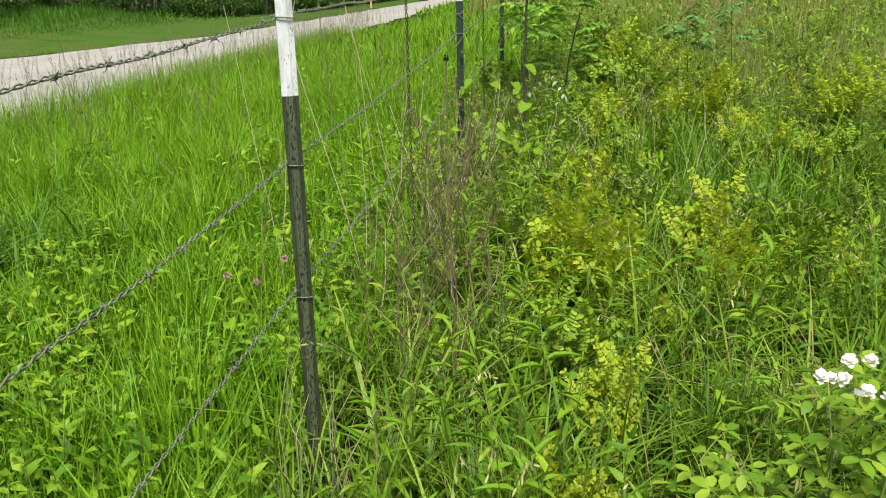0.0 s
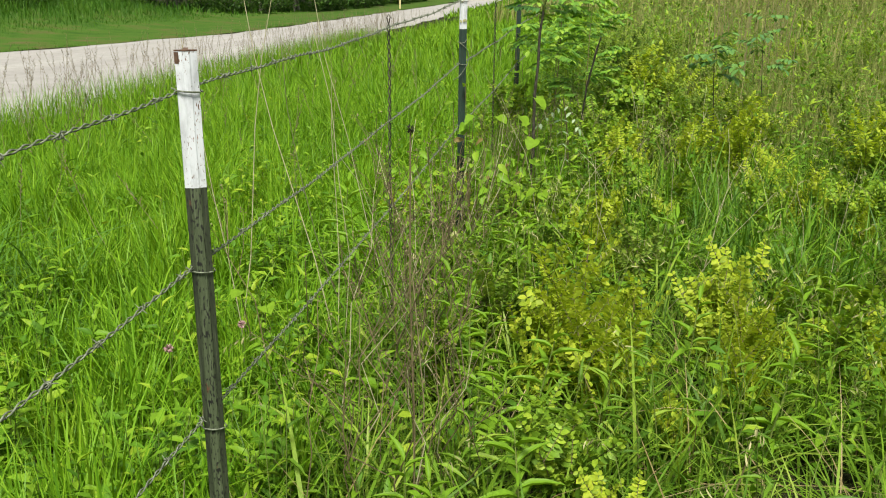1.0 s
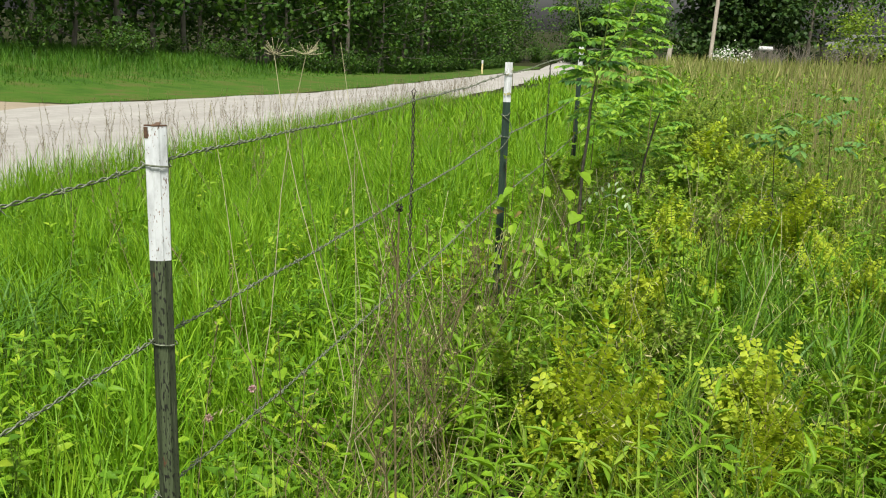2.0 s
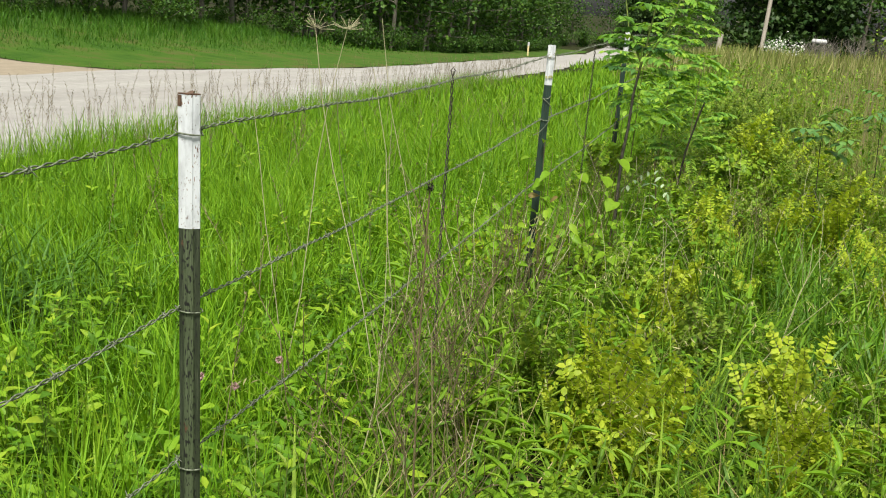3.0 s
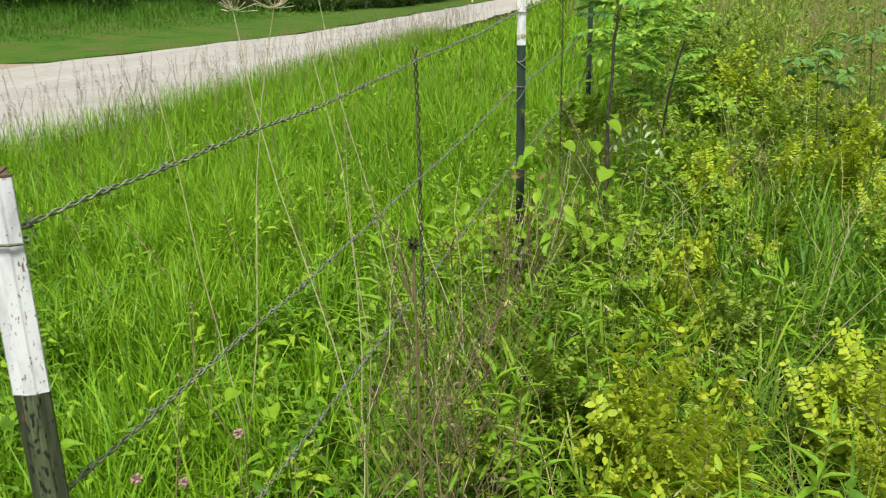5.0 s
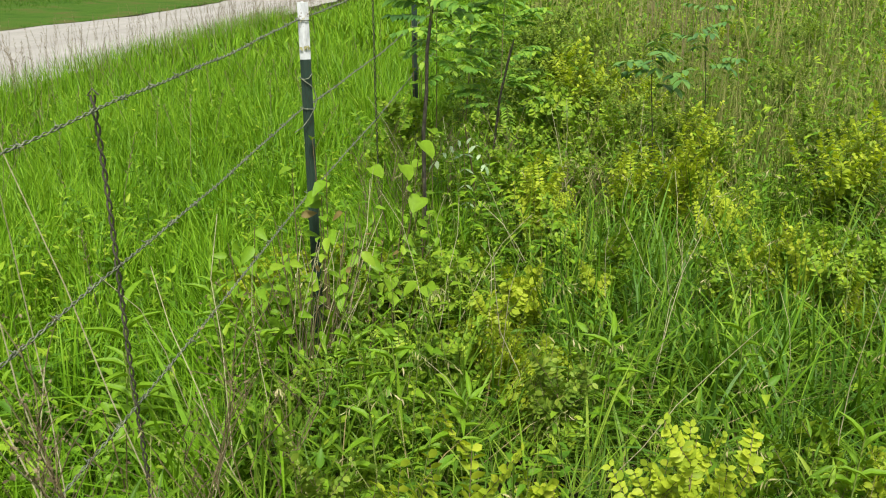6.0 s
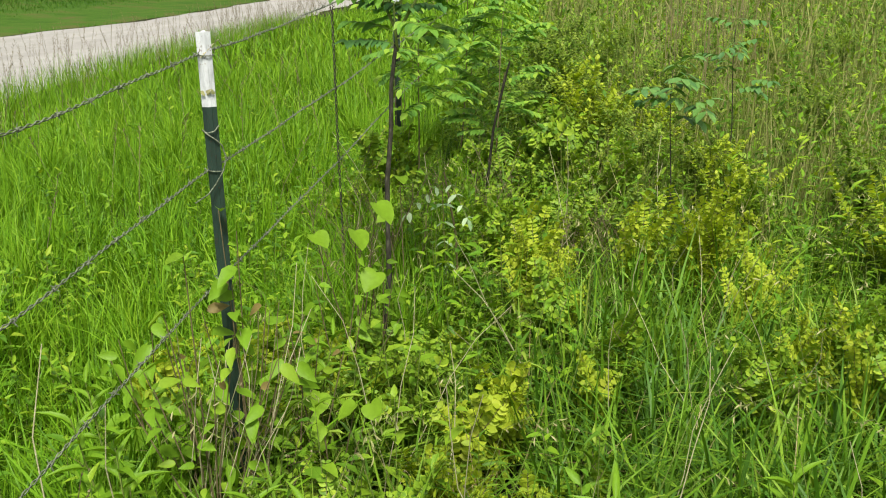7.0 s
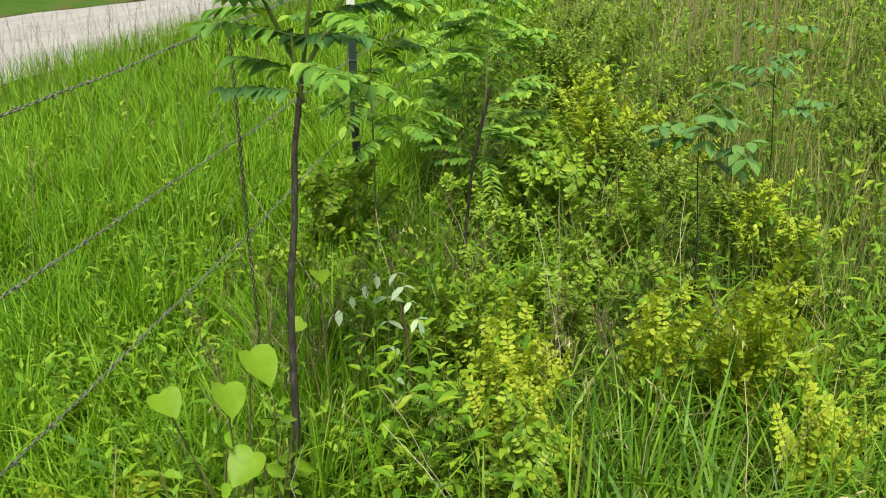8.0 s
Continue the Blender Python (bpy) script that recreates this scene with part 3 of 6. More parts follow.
def strand(level, seed):
    at = np.array(LEVELS[level])

    def z_of(y):
        u = np.interp(y, at[:, 0], np.arange(len(at)))
        return np.interp(y, at[:, 0], at[:, 1]) - 0.012 * np.sin((u % 1) * np.pi)

    wire = tagged(new("barbed_wire"), "taut two-strand galvanised barbed wire clipped to the posts", "barbed wire", "fence strands")
    soup_part("near_strand", twisted(P0 - 0.6, P3 + 0.2, z_of, -0.012, seed=seed), WIRE, wire, smooth=True)
    soup_part("far_strand", twisted(P3 + 0.2, 12.0, z_of, -0.012, 0.11, seed=seed), WIRE, wire, smooth=True)
    for y in np.arange(P0 + 0.05 + 0.03 * seed, 7.0, 0.125):
        ob = new("barb", BARB)
        ob.parent = wire
        ob.matrix_basis = pose(-0.012, y + 0.01 * math.sin(7 * y), float(z_of(y)) + 0.004 * math.sin(y * 5.1 + seed), 0, math.degrees(y * 9), 0)


for seed_, level_ in enumerate(LEVELS):
    strand(level_, seed_)


def stay(y, top, bottom, lean, label):
    """A twisted wire stay that hooks over the strands and keeps them apart."""
    n = 150
    z = np.linspace(top, bottom, n)
    ang = (top - z) / 0.056 * 2 * np.pi
    u = (top - z) / (top - bottom)
    lines = [np.stack([-0.012 + 0.0038 * np.cos(ang + k), y + lean * u + 0.0038 * np.sin(ang + k) + 0.004 * np.sin(u * 9), z], -1) for k in (0, np.pi)]
    ob = tagged(soup_part("wire_stay", joined(tubes(np.stack(lines), np.full(n, 0.0021), 5), tubes(np.array([[(-0.018, y - 0.006, top), (-0.012, y, top + 0.012), (-0.004, y + 0.006, top)]]), np.array([0.0018, 0.0018, 0.0018]), 5)), RUSTY, smooth=True),
                label, "wire stay", "fence stays")
    return ob


stay(1.43, 1.262, 0.25, 0.02, "twisted rusty wire stay between the strands")
stay(4.17, 1.262, 0.25, 0.03, "twisted rusty wire stay between the strands")

# ---- growth ----
def thinned(x, y, size, seed, low=0.15):
    keep = rng.random(len(x)) < low + (1 - low) * step(0.35, 0.65, mottle(x, y, size, seed))
    return x[keep], y[keep]



def verge():
    sets = []
    for n, x0, x1, y0, y1, h, w, far in ((48000, -3.4, -0.05, -0.6, 5.0, 0.37, 0.0062, False), (18000, -5.2, -3.4, -1.2, 6.0, 0.40, 0.006, True), (15000, -3.4, 0.0, 5.0, 8.0, 0.38, 0.0055, True),
                                         (24000, -5.6, 0.0, 6.0, 13.0, 0.40, 0.0075, True), (20000, -6.0, 0.6, 13.0, 45.0, 0.42, 0.022, True), (9000, -10.0, 1.0, 45.0, 115.0, 0.5, 0.06, True), (15000, -5.4, -0.05, -7.0, -0.6, 0.42, 0.013, True)):
        x, y = scatter(n, x0, x1, y0, y1)
        keep = (x > road_near(y) + 0.15) & ((((x + 2.05) / 0.5) ** 2 + ((y - 1.65) / 0.4) ** 2 > 1) | (rng.random(n) < 0.3))
        x, y = x[keep], y[keep]
        tall = 0.45 + 0.55 * mottle(x, y, 1.1, 3.0) + 0.45 * mottle(x, y, 0.42, 6.0)
        sets.append(blades(x, y, h * tall, w, 0.16, 0.36, 0.2, 0.6, far))
    return joined(*sets)


def sapling_grass():
    """The verge grass creeps under the wire round the foot of the young trees."""
    x, y = scatter(5200, -0.08, 0.6, 3.55, 5.6)
    keep = rng.random(len(x)) < step(0.65, 0.15, x)
    x, y = x[keep], y[keep]
    return blades(x, y, 0.34 + 0.26 * mottle(x, y, 0.4, 4.0), 0.0068, 0.16, 0.36, 0.2, 0.6)


stuff("sapling_grass", sapling_grass(), VERGE, "bright green grass round the foot of the young trees", "grass")
stuff("verge_grass", verge(), VERGE, "lush bright green knee-high grass between fence and road", "grass")


def field():
    sets = []
    for n, x0, x1, y0, y1, h, w, far in ((44000, -0.15, 3.2, -1.2, 5.0, 0.40, 0.0066, False), (10000, 3.2, 5.0, -1.2, 5.0, 0.42, 0.011, True), (26000, 0.0, 7.0, 5.0, 10.0, 0.45, 0.008, True), (15000, 0.0, 14.0, 10.0, 30.0, 0.55, 0.02, True),
                                         (24000, -0.1, 9.0, -7.0, -1.2, 0.42, 0.015, True), (11000, 5.0, 9.0, -1.4, 5.0, 0.45, 0.015, True)):
        x, y = scatter(n, x0, x1, y0, y1)
        x, y = thinned(x, y, 0.7, 5.0, 0.06)
        sparse = (((x - 1.45) / 0.6) ** 2 + ((y - 3.2) / 0.95) ** 2 < 1) & (rng.random(len(x)) < 0.5)
        x, y = x[~sparse], y[~sparse]
        sets.append(blades(x, y, h * (0.5 + 0.55 * mottle(x, y, 0.7, 9.0) + 0.35 * mottle(x, y, 0.3, 2.0)), w, 0.26, 0.5, 0.45, 0.55, far))
    return joined(*sets)


def broad_blades():
    """Wider soft blades in loose tufts, in the field and along the fence foot."""
    n, per = 230, 10
    cx0, cy0 = scatter(n, 0.05, 3.0, -0.9, 5.5)
    x = np.repeat(cx0, per) + rng.normal(0, 0.04, n * per)
    y = np.repeat(cy0, per) + rng.normal(0, 0.04, n * per)
    return blades(x, y, np.repeat(rng.uniform(0.35, 0.58, n), per), 0.0105, 0.3, 0.7, 0.4)


def hollow_blades():
    """Long strap grass standing in loose tufts in the hollow among the shrubs."""
    n, per = 130, 15
    q, r = rng.uniform(0, 6.28, n), rng.random(n) ** 0.5
    x = np.repeat(1.45 + 0.62 * r * np.cos(q), per) + rng.normal(0, 0.035, n * per)
    y = np.repeat(3.2 + 1.05 * r * np.sin(q), per) + rng.normal(0, 0.035, n * per)
    return blades(x, y, np.repeat(rng.uniform(0.36, 0.62, n), per), 0.0085, 0.2, 0.55, 0.3)


stuff("strap_grass", hollow_blades(), STRAP, "long green strap grass in a hollow among shrubs", "grass")
stuff("broad_grass", broad_blades(), FIELD, "tufts of wide soft green grass blades", "grass")
stuff("field_grass", field(), FIELD, "tangled mid-green grass arching through the rough field", "grass")


def nodding_heads():
    """Thin stalks that bow over under loose drooping spikelets."""
    n, per = 170, 9
    x, y = scatter(n, 0.0, 2.4, -0.7, 4.8)
    root = on_ground(x, y)
    az = rng.uniform(0, 6.28, n)
    out = np.stack([np.cos(az), np.sin(az), 0 * az], -1)
    h = rng.uniform(0.42, 0.68, n)[:, None]
    up, off = np.array([0.0, 0.55, 0.92, 1.0, 0.95]), np.array([0.0, 0.05, 0.16, 0.26, 0.34])
    path = root[:, None] + h[:, None] * (np.array([0, 0, 1.0]) * up[None, :, None] + out[:, None] * off[None, :, None])
    stems = tubes(path, np.array([0.0014, 0.0012, 0.0009, 0.0007, 0.0005]))
    u = np.linspace(2.1, 4.0, per)
    i = np.minimum(u.astype(int), 3)
    base = path[:, i] + (path[:, i + 1] - path[:, i]) * (u - i)[None, :, None]
    way = rng.normal(0, 0.35, (n * per, 3)) + np.array([0, 0, -0.8]) + np.repeat(out, per, 0) * 0.5
    heads = sprayed(OVAL, base.reshape(-1, 3), way, rng.normal(0, 1, (n * per, 3)), rng.uniform(0.012, 0.026, n * per), 0.0042)
    return stems, heads


st, hd = nodding_heads()
holder = tagged(new("nodding_grass"), "thin grass stalks with pale drooping seed heads", "grass", kind="stuff")
soup_part("stem", st, STEM, holder)
soup_part("seed_head", hd, PALESEED, holder)


def tan_grass():
    sets = []
    for n, x0, x1, y0, y1, h, w in ((3000, 0.9, 5.5, 4.9, 7.0, 0.6, 0.0045), (7000, 1.2, 8.0, 6.0, 11.0, 0.72, 0.006), (9000, 0.6, 16.0, 10.0, 30.0, 0.85, 0.016), (13000, -3.0, 26.0, 26.0, 54.0, 1.08, 0.035)):
        x, y = scatter(n, x0, x1, y0, y1)
        sets.append(blades(x, y, h, w, 0.17, 0.2, far=True))
    return joined(*sets)


stuff("tan_grass", tan_grass(), TAN, "tall brownish-tan dry grass over the farther field", "dry grass")


def straw_near():
    x, y = scatter(1500, -0.1, 3.5, -0.8, 6.0)
    return blades(x, y, 0.46, 0.0036, 0.4, 0.8)


stuff("dry_straw", straw_near(), DRY, "pale dead grass stalks leaning among the green", "dry grass")

def tuft(at, n, height, label, material=FIELD, wide=0.05):
    ob = thing("grass_tuft", at, label, "grass tuft", "grass tufts")
    x, y = rng.normal(0, wide, n), rng.normal(0, wide, n)
    v, f = blades(x, y, height, 0.012, 0.35, 0.85, 0.3)
    v[:, 2] -= np.repeat(ground_z(x, y), 7)
    for k in range(n):
        soup_part("blade", (v[7 * k:7 * k + 7], f[:5]), material, ob)
    return ob


for tx, ty, th in ((-2.05, 1.5, 0.55), (-2.3, 1.75, 0.6), (-1.8, 1.72, 0.5), (-2.1, 1.95, 0.55)):
    tuft((tx, ty, float(ground_z(tx, ty))), 60, th, "dark clump of broad arching sedge blades", SEDGE, 0.09)
for tx, ty, th in ((0.95, 2.6, 0.5), (1.25, 3.4, 0.5), (1.3, 2.2, 0.5), (0.5, 1.0, 0.4), (1.9, 2.2, 0.5), (-0.12, 1.95, 0.6), (0.12, 2.1, 0.55), (-0.2, 2.45, 0.55), (0.22, 2.35, 0.5), (-0.05, 2.6, 0.6), (0.3, 0.05, 0.45), (0.42, 0.4, 0.5), (0.2, -0.2, 0.45), (1.2, 3.0, 0.5), (1.45, 3.3, 0.5), (1.35, 2.75, 0.5), (1.6, 2.5, 0.5), (1.75, 3.1, 0.55), (1.15, 3.25, 0.5), (1.55, 3.6, 0.5)):
    tuft((tx, ty, float(ground_z(tx, ty))), 34, th, "tuft of long arching grass blades", VERGE if tx < 0 else SEDGE if tx > 1.1 else FIELD)

# broad-leaved weeds on either side of the fence
for name, n, box, h, per, leaf, slim, mat, label in (
        ("verge_weeds", 1150, (-1.6, -0.02, -0.9, 6.5), 0.33, 13, 0.072, 0.35, WEED, "leafy bright green weeds along the fence foot"),
        ("near_weeds", 115, (-1.5, -0.08, -0.6, 1.3), 0.32, 12, 0.068, 0.48, WEED, "low bright broad-leaved weeds by the fence"),
        ("scattered_weeds", 260, (-4.5, -1.0, -0.5, 9.0), 0.34, 13, 0.075, 0.38, WEED, "leafy green weeds scattered through the verge"),
        ("field_weeds", 760, (-0.1, 3.4, -0.9, 6.0), 0.40, 13, 0.092, 0.17, FIELD, "narrow-leaved green weeds filling the field edge"),
        ("broad_weeds", 620, (0.0, 3.2, -0.9, 5.6), 0.38, 12, 0.066, 0.42, WEED, "broad-leaved green weeds in the field edge"),
        ("post_weeds", 24, (-0.35, 0.55, 2.3, 3.3), 0.5, 11, 0.075, 0.55, HEART, "bright broad-leaved weeds round the fence post"),
        ("foot_weeds", 130, (0.02, 0.95, 3.2, 5.2), 0.5, 12, 0.07, 0.4, WEED, "leafy green weeds round the foot of the sapling"),
        ("brush_weeds", 170, (1.1, 3.6, 4.2, 6.6), 0.52, 13, 0.085, 0.32, WEED, "leafy green weeds between the field shrubs"),
        ("far_weeds", 1500, (0.0, 7.0, 6.0, 13.0), 0.6, 13, 0.11, 0.34, WEED, "leafy green weeds farther into the field"),
        ("distant_weeds", 1300, (0.3, 13.0, 12.0, 30.0), 0.7, 12, 0.16, 0.36, WEED, "yellow-green leafy growth far into the field")):
    wx, wy = thinned(*scatter(int(n * 1.9), *box), 0.7 if box[0] >= -0.1 else 0.9, 5.0 if box[0] >= -0.1 else per + leaf * 100, 0.05)
    if name == "verge_weeds":
        keep = (wx > -0.8) | (wy < 1.0) | (rng.random(len(wx)) < 0.3)
        wx, wy = wx[keep], wy[keep]
    if box[0] >= -0.1 and box[2] < 0:
        grassy = (((wx - 1.45) / 0.6) ** 2 + ((wy - 3.2) / 0.95) ** 2 < 1) & (rng.random(len(wx)) < 0.85)
        wx, wy = wx[~grassy], wy[~grassy]
    st, lv = leafy_weeds(wx, wy, h, per, leaf, slim, CHIP if name in ("far_weeds", "distant_weeds") else LANCE)
    holder = tagged(new(name), label, "weeds", kind="stuff")
    tagged(soup_part("stem", st, STEM, holder), kind="stuff")
    tagged(soup_part("leaf", lv, mat, holder), kind="stuff")

# tall seeding grass by the road
def seeding():
    n = 900
    y = np.concatenate([rng.uniform(-1, 30, 800), rng.uniform(-0.5, 12, 100)])
    x = np.concatenate([road_near(y[:800]) + 0.1 + np.abs(rng.normal(0, 0.8, 800)), rng.uniform(-4.5, -0.3, 100)])
    h = np.concatenate([rng.uniform(0.5, 1.0, 800), rng.uniform(0.4, 0.68, 100)])
    root = on_ground(x, y)
    tip = root + np.stack([rng.normal(0, 0.17, n), rng.normal(0, 0.17, n), h], -1)
    mid = (root + tip) / 2 + rng.normal(0, 0.02, (n, 3)) * [1, 1, 0]
    stems = tubes(np.stack([root, mid, tip], 1), np.array([0.002, 0.0017, 0.001]))
    per = 24
    u = np.linspace(0.68, 1.0, per)
    base = mid[:, None] + (tip - mid)[:, None] * ((u - 0.5) * 2)[None, :, None]
    az = rng.uniform(0, 6.28, (n, per))
    way = np.stack([np.cos(az) * 0.8, np.sin(az) * 0.8, np.full((n, per), 0.9)], -1).reshape(-1, 3)
    heads = sprayed(CHIP, base.reshape(-1, 3), way, rng.normal(0, 1, (n * per, 3)), 0.026 * rng.uniform(0.3, 1.5, n * per), 0.0045)
    return stems, heads


st, hd = seeding()
holder = tagged(new("seeding_grass"), "tall seeding grass with purplish-brown heads along the road edge", "grass", kind="stuff")
soup_part("stem", st, TANSTALK, holder)
soup_part("seed_head", hd, DARKSEED, holder)

# bank beyond the road
def bank_blades():
    sets = []
    for n, y0, y1, w in ((58000, 4.0, 36.0, 0.015), (9000, 36.0, 90.0, 0.05)):
        y = rng.uniform(y0, y1, n)
        x = road_far(y) - 0.1 - rng.uniform(0, 1, n) ** 1.1 * 15
        du = (-9.6 - x) / 18
        off = x - road_far(y)
        keep = np.abs(y - (11.2 + 3.6 * du - 1.5 * du ** 2)) > 2.05 + 4.2 * np.clip(1 - du, 0, 1) ** 3
        keep &= rng.random(n) < 0.12 + 0.88 * np.maximum(step(-2.5, -4.5, off), 0.8 * step(0.4, 0.7, mottle(x, y, 2.6, 1.0)))
        x, y = x[keep], y[keep]
        sets.append(blades(x, y, 0.09 + 0.5 * step(-3.0, -8.0, x - road_far(y)) * (0.5 + 0.8 * mottle(x, y, 2.2, 5.0)), w, 0.2, 0.4, 0, 0.5, True))
    return joined(*sets)


stuff("bank_grass", bank_blades(), BANK, "darker green grass on the bank below the woods", "grass")


ty_, tu_ = np.meshgrid(np.concatenate([np.arange(-4, 40, 0.8), np.arange(40, 100, 3)]), np.linspace(0, 1, 22), indexing="ij")
tx_ = road_far(ty_) + 0.25 - 18 * tu_ + 0.12 * np.sin(ty_ * 1.3) * (1 - tu_)
du_ = (-9.6 - tx_) / 18
off_ = np.abs(ty_ - (11.2 + 3.6 * du_ - 1.5 * du_ ** 2)) - (2.0 + 4.2 * np.clip(1 - du_, 0, 1) ** 3)
tz_ = ground_z(tx_, ty_) - 0.06 + 0.10 * step(-0.3, 0.4, off_) * step(0.0, 0.03, tu_)
nn_ = tx_.shape
a = (np.arange(nn_[0] - 1)[:, None] * 22 + np.arange(21)[None]).ravel()
tagged(soup_part("turf", (np.stack([tx_, ty_, tz_], -1).reshape(-1, 3), np.concatenate([np.stack([a, a + 1, a + 23], -1), np.stack([a, a + 23, a + 22], -1)])), TURF, smooth=True),
       "short mottled green turf on the bank beyond the road", "turf", kind="structure")


def road_edge():
    """Longer grass that hangs over the near edge of the gravel."""
    y = rng.uniform(-1, 26, 9000)
    x = road_near(y) + rng.normal(0.35, 0.4, 9000)
    keep = x > road_near(y) - 0.35
    return blades(x[keep], y[keep], 0.5, 0.005, 0.16, 0.25, far=True)


stuff("edge_grass", road_edge(), VERGE, "long thin grass hanging over the gravel edge", "grass")


# shrubs with yellow-green paired leaves
def shrub(height, spread, twigs, leaf, seed, shape=OVAL, material=None):
    """Upright canes set with short side shoots: yellow new growth above, greener leaves below."""
    global rng
    rng = np.random.default_rng(100 + seed)
    ob = tagged(new("shrub"), "yellow-green shrub with small paired oval leaves", "shrub", "field shrubs")
    main = bent_twigs(twigs, (0, 0, -0.03), height, spread, 5, 0.02, 0.6)
    per = 6
    m = twigs * per
    i = np.repeat(np.arange(twigs), per)
    u = np.tile(np.linspace(0.22, 0.92, per), twigs) + rng.normal(0, 0.05, m)
    q = np.clip(u, 0.1, 0.97) * 4
    j = np.minimum(q.astype(int), 3)
    root = main[i, j] + (main[i, j + 1] - main[i, j]) * (q - j)[:, None]
    az = np.tile(np.arange(per) * 2.4, twigs) + np.repeat(rng.uniform(0, 6.28, twigs), per) + rng.normal(0, 0.3, m)
    ln = height * rng.uniform(0.16, 0.32, m) * (1.15 - 0.55 * u)
    s = np.linspace(0, 1, 4)
    way = np.stack([np.cos(az) * 0.62, np.sin(az) * 0.62, np.full(m, 0.82)], -1)
    side = root[:, None] + way[:, None] * (ln[:, None] * s)[..., None] + np.array([0, 0, 1.0]) * (0.15 * ln[:, None] * s ** 2)[..., None]
    young = u > 0.4
    far = shape is CHIP
    flat = 0.5 if far else 1.6
    for own in ([np.arange(twigs)] if far else [np.array([c]) for c in range(twigs)]):
        cane, mine = main[own], np.isin(i, own)
        old, fresh = side[mine & ~young], side[mine & young]
        branch = soup_part("branch", joined(tubes(cane, np.array([0.0045, 0.0038, 0.003, 0.002, 0.001])), tubes(side[mine], np.array([0.0016, 0.0014, 0.001, 0.0006]))), STEM if far else TWIG, ob)
        low = [leaves_along(cane[:, :3], 8, 0.3, leaf * 1.1, 0.58, shape, 0.5, True, 0.3, 0.25, 0.3 * flat)]
        if len(old):
            low.append(leaves_along(old, 7, 0.12, leaf * 1.1, 0.6, shape, 0.45, True, 0.25, 0.1, 0.4 * flat))
        high = [leaves_along(cane[:, 2:], 16, 0.05, leaf, 0.64, shape, 0.55, True, 0.3, 0.2, 0.45 * flat)]
        if len(fresh):
            high.append(leaves_along(fresh, 10 if far else 11, 0.1, leaf * 0.95, 0.64, shape, 0.5, True, 0.25, 0.1, 0.5 * flat))
        tagged(soup_part("foliage", joined(*low), BRUSH if far else SHRUB if material is None else GREENSHRUB, branch), kind="stuff")
        tagged(soup_part("new_growth", joined(*high), material or SHRUB, branch), kind="stuff")
    if material is GREENSHRUB:
        tagged(ob, "mid-green shrub with small paired oval leaves")
    return ob


SHRUBS = [shrub(0.75, 0.14, 7, 0.038, 1, OVAL, BRUSH), shrub(0.62, 0.20, 7, 0.039, 2, OVAL, GREENSHRUB), shrub(0.85, 0.15, 7, 0.043, 3), shrub(0.55, 0.22, 7, 0.038, 4, OVAL, GREENSHRUB), shrub(0.95, 0.15, 6, 0.048, 5)]
FAR_SHRUBS = [shrub(0.75, 0.22, 9, 0.040, 6, CHIP, BRUSH), shrub(0.62, 0.24, 10, 0.039, 7, CHIP, SHRUB), shrub(0.85, 0.22, 9, 0.042, 8, CHIP, BRUSH)]
SPRIGS = [shrub(0.45, 0.10, 3, 0.036, 9), shrub(0.40, 0.14, 3, 0.036, 10, OVAL, GREENSHRUB), shrub(0.5, 0.12, 3, 0.034, 12, OVAL, GREENSHRUB)]
rng = np.random.default_rng(11)
TALL = [(1.1, 7.4, 0.85), (0.95, 8.2, 0.95), (1.3, 9.0, 0.95), (0.75, 9.6, 1.0), (1.6, 8.0, 0.85), (1.5, 10.2, 1.0), (1.0, 11.0, 1.05), (2.0, 9.4, 0.95), (1.35, 5.9, 0.7), (1.2, 6.4, 0.75)]
SPOTS = [(0.60, 1.36, 0.72), (0.72, 1.10, 0.66), (1.10, 1.65, 0.66), (0.66, 1.22, 0.60), (0.33, 1.55, 0.55), (0.83, 2.2, 0.55), (0.5, 2.45, 0.45), (1.85, 3.6, 0.5), (1.5, 3.2, 0.5), (1.65, 5.6, 0.75),
         (1.08, 6.6, 0.95), (0.80, 8.6, 1.05), (0.76, 4.02, 0.74), (0.80, 3.93, 0.62), (1.26, 4.7, 0.6), (1.6, 3.85, 0.64), (1.78, 5.4, 0.68), (0.85, 6.0, 0.85),
         (1.7, 3.45, 0.58), (2.1, 2.95, 0.55), (1.9, 2.4, 0.5), (0.45, 2.1, 0.4), (0.36, 1.72, 0.38), (0.62, 0.62, 0.46), (0.7, 0.35, 0.47), (0.62, -0.1, 0.45), (2.0, 3.3, 0.55), (0.7, -0.45, 0.45)]
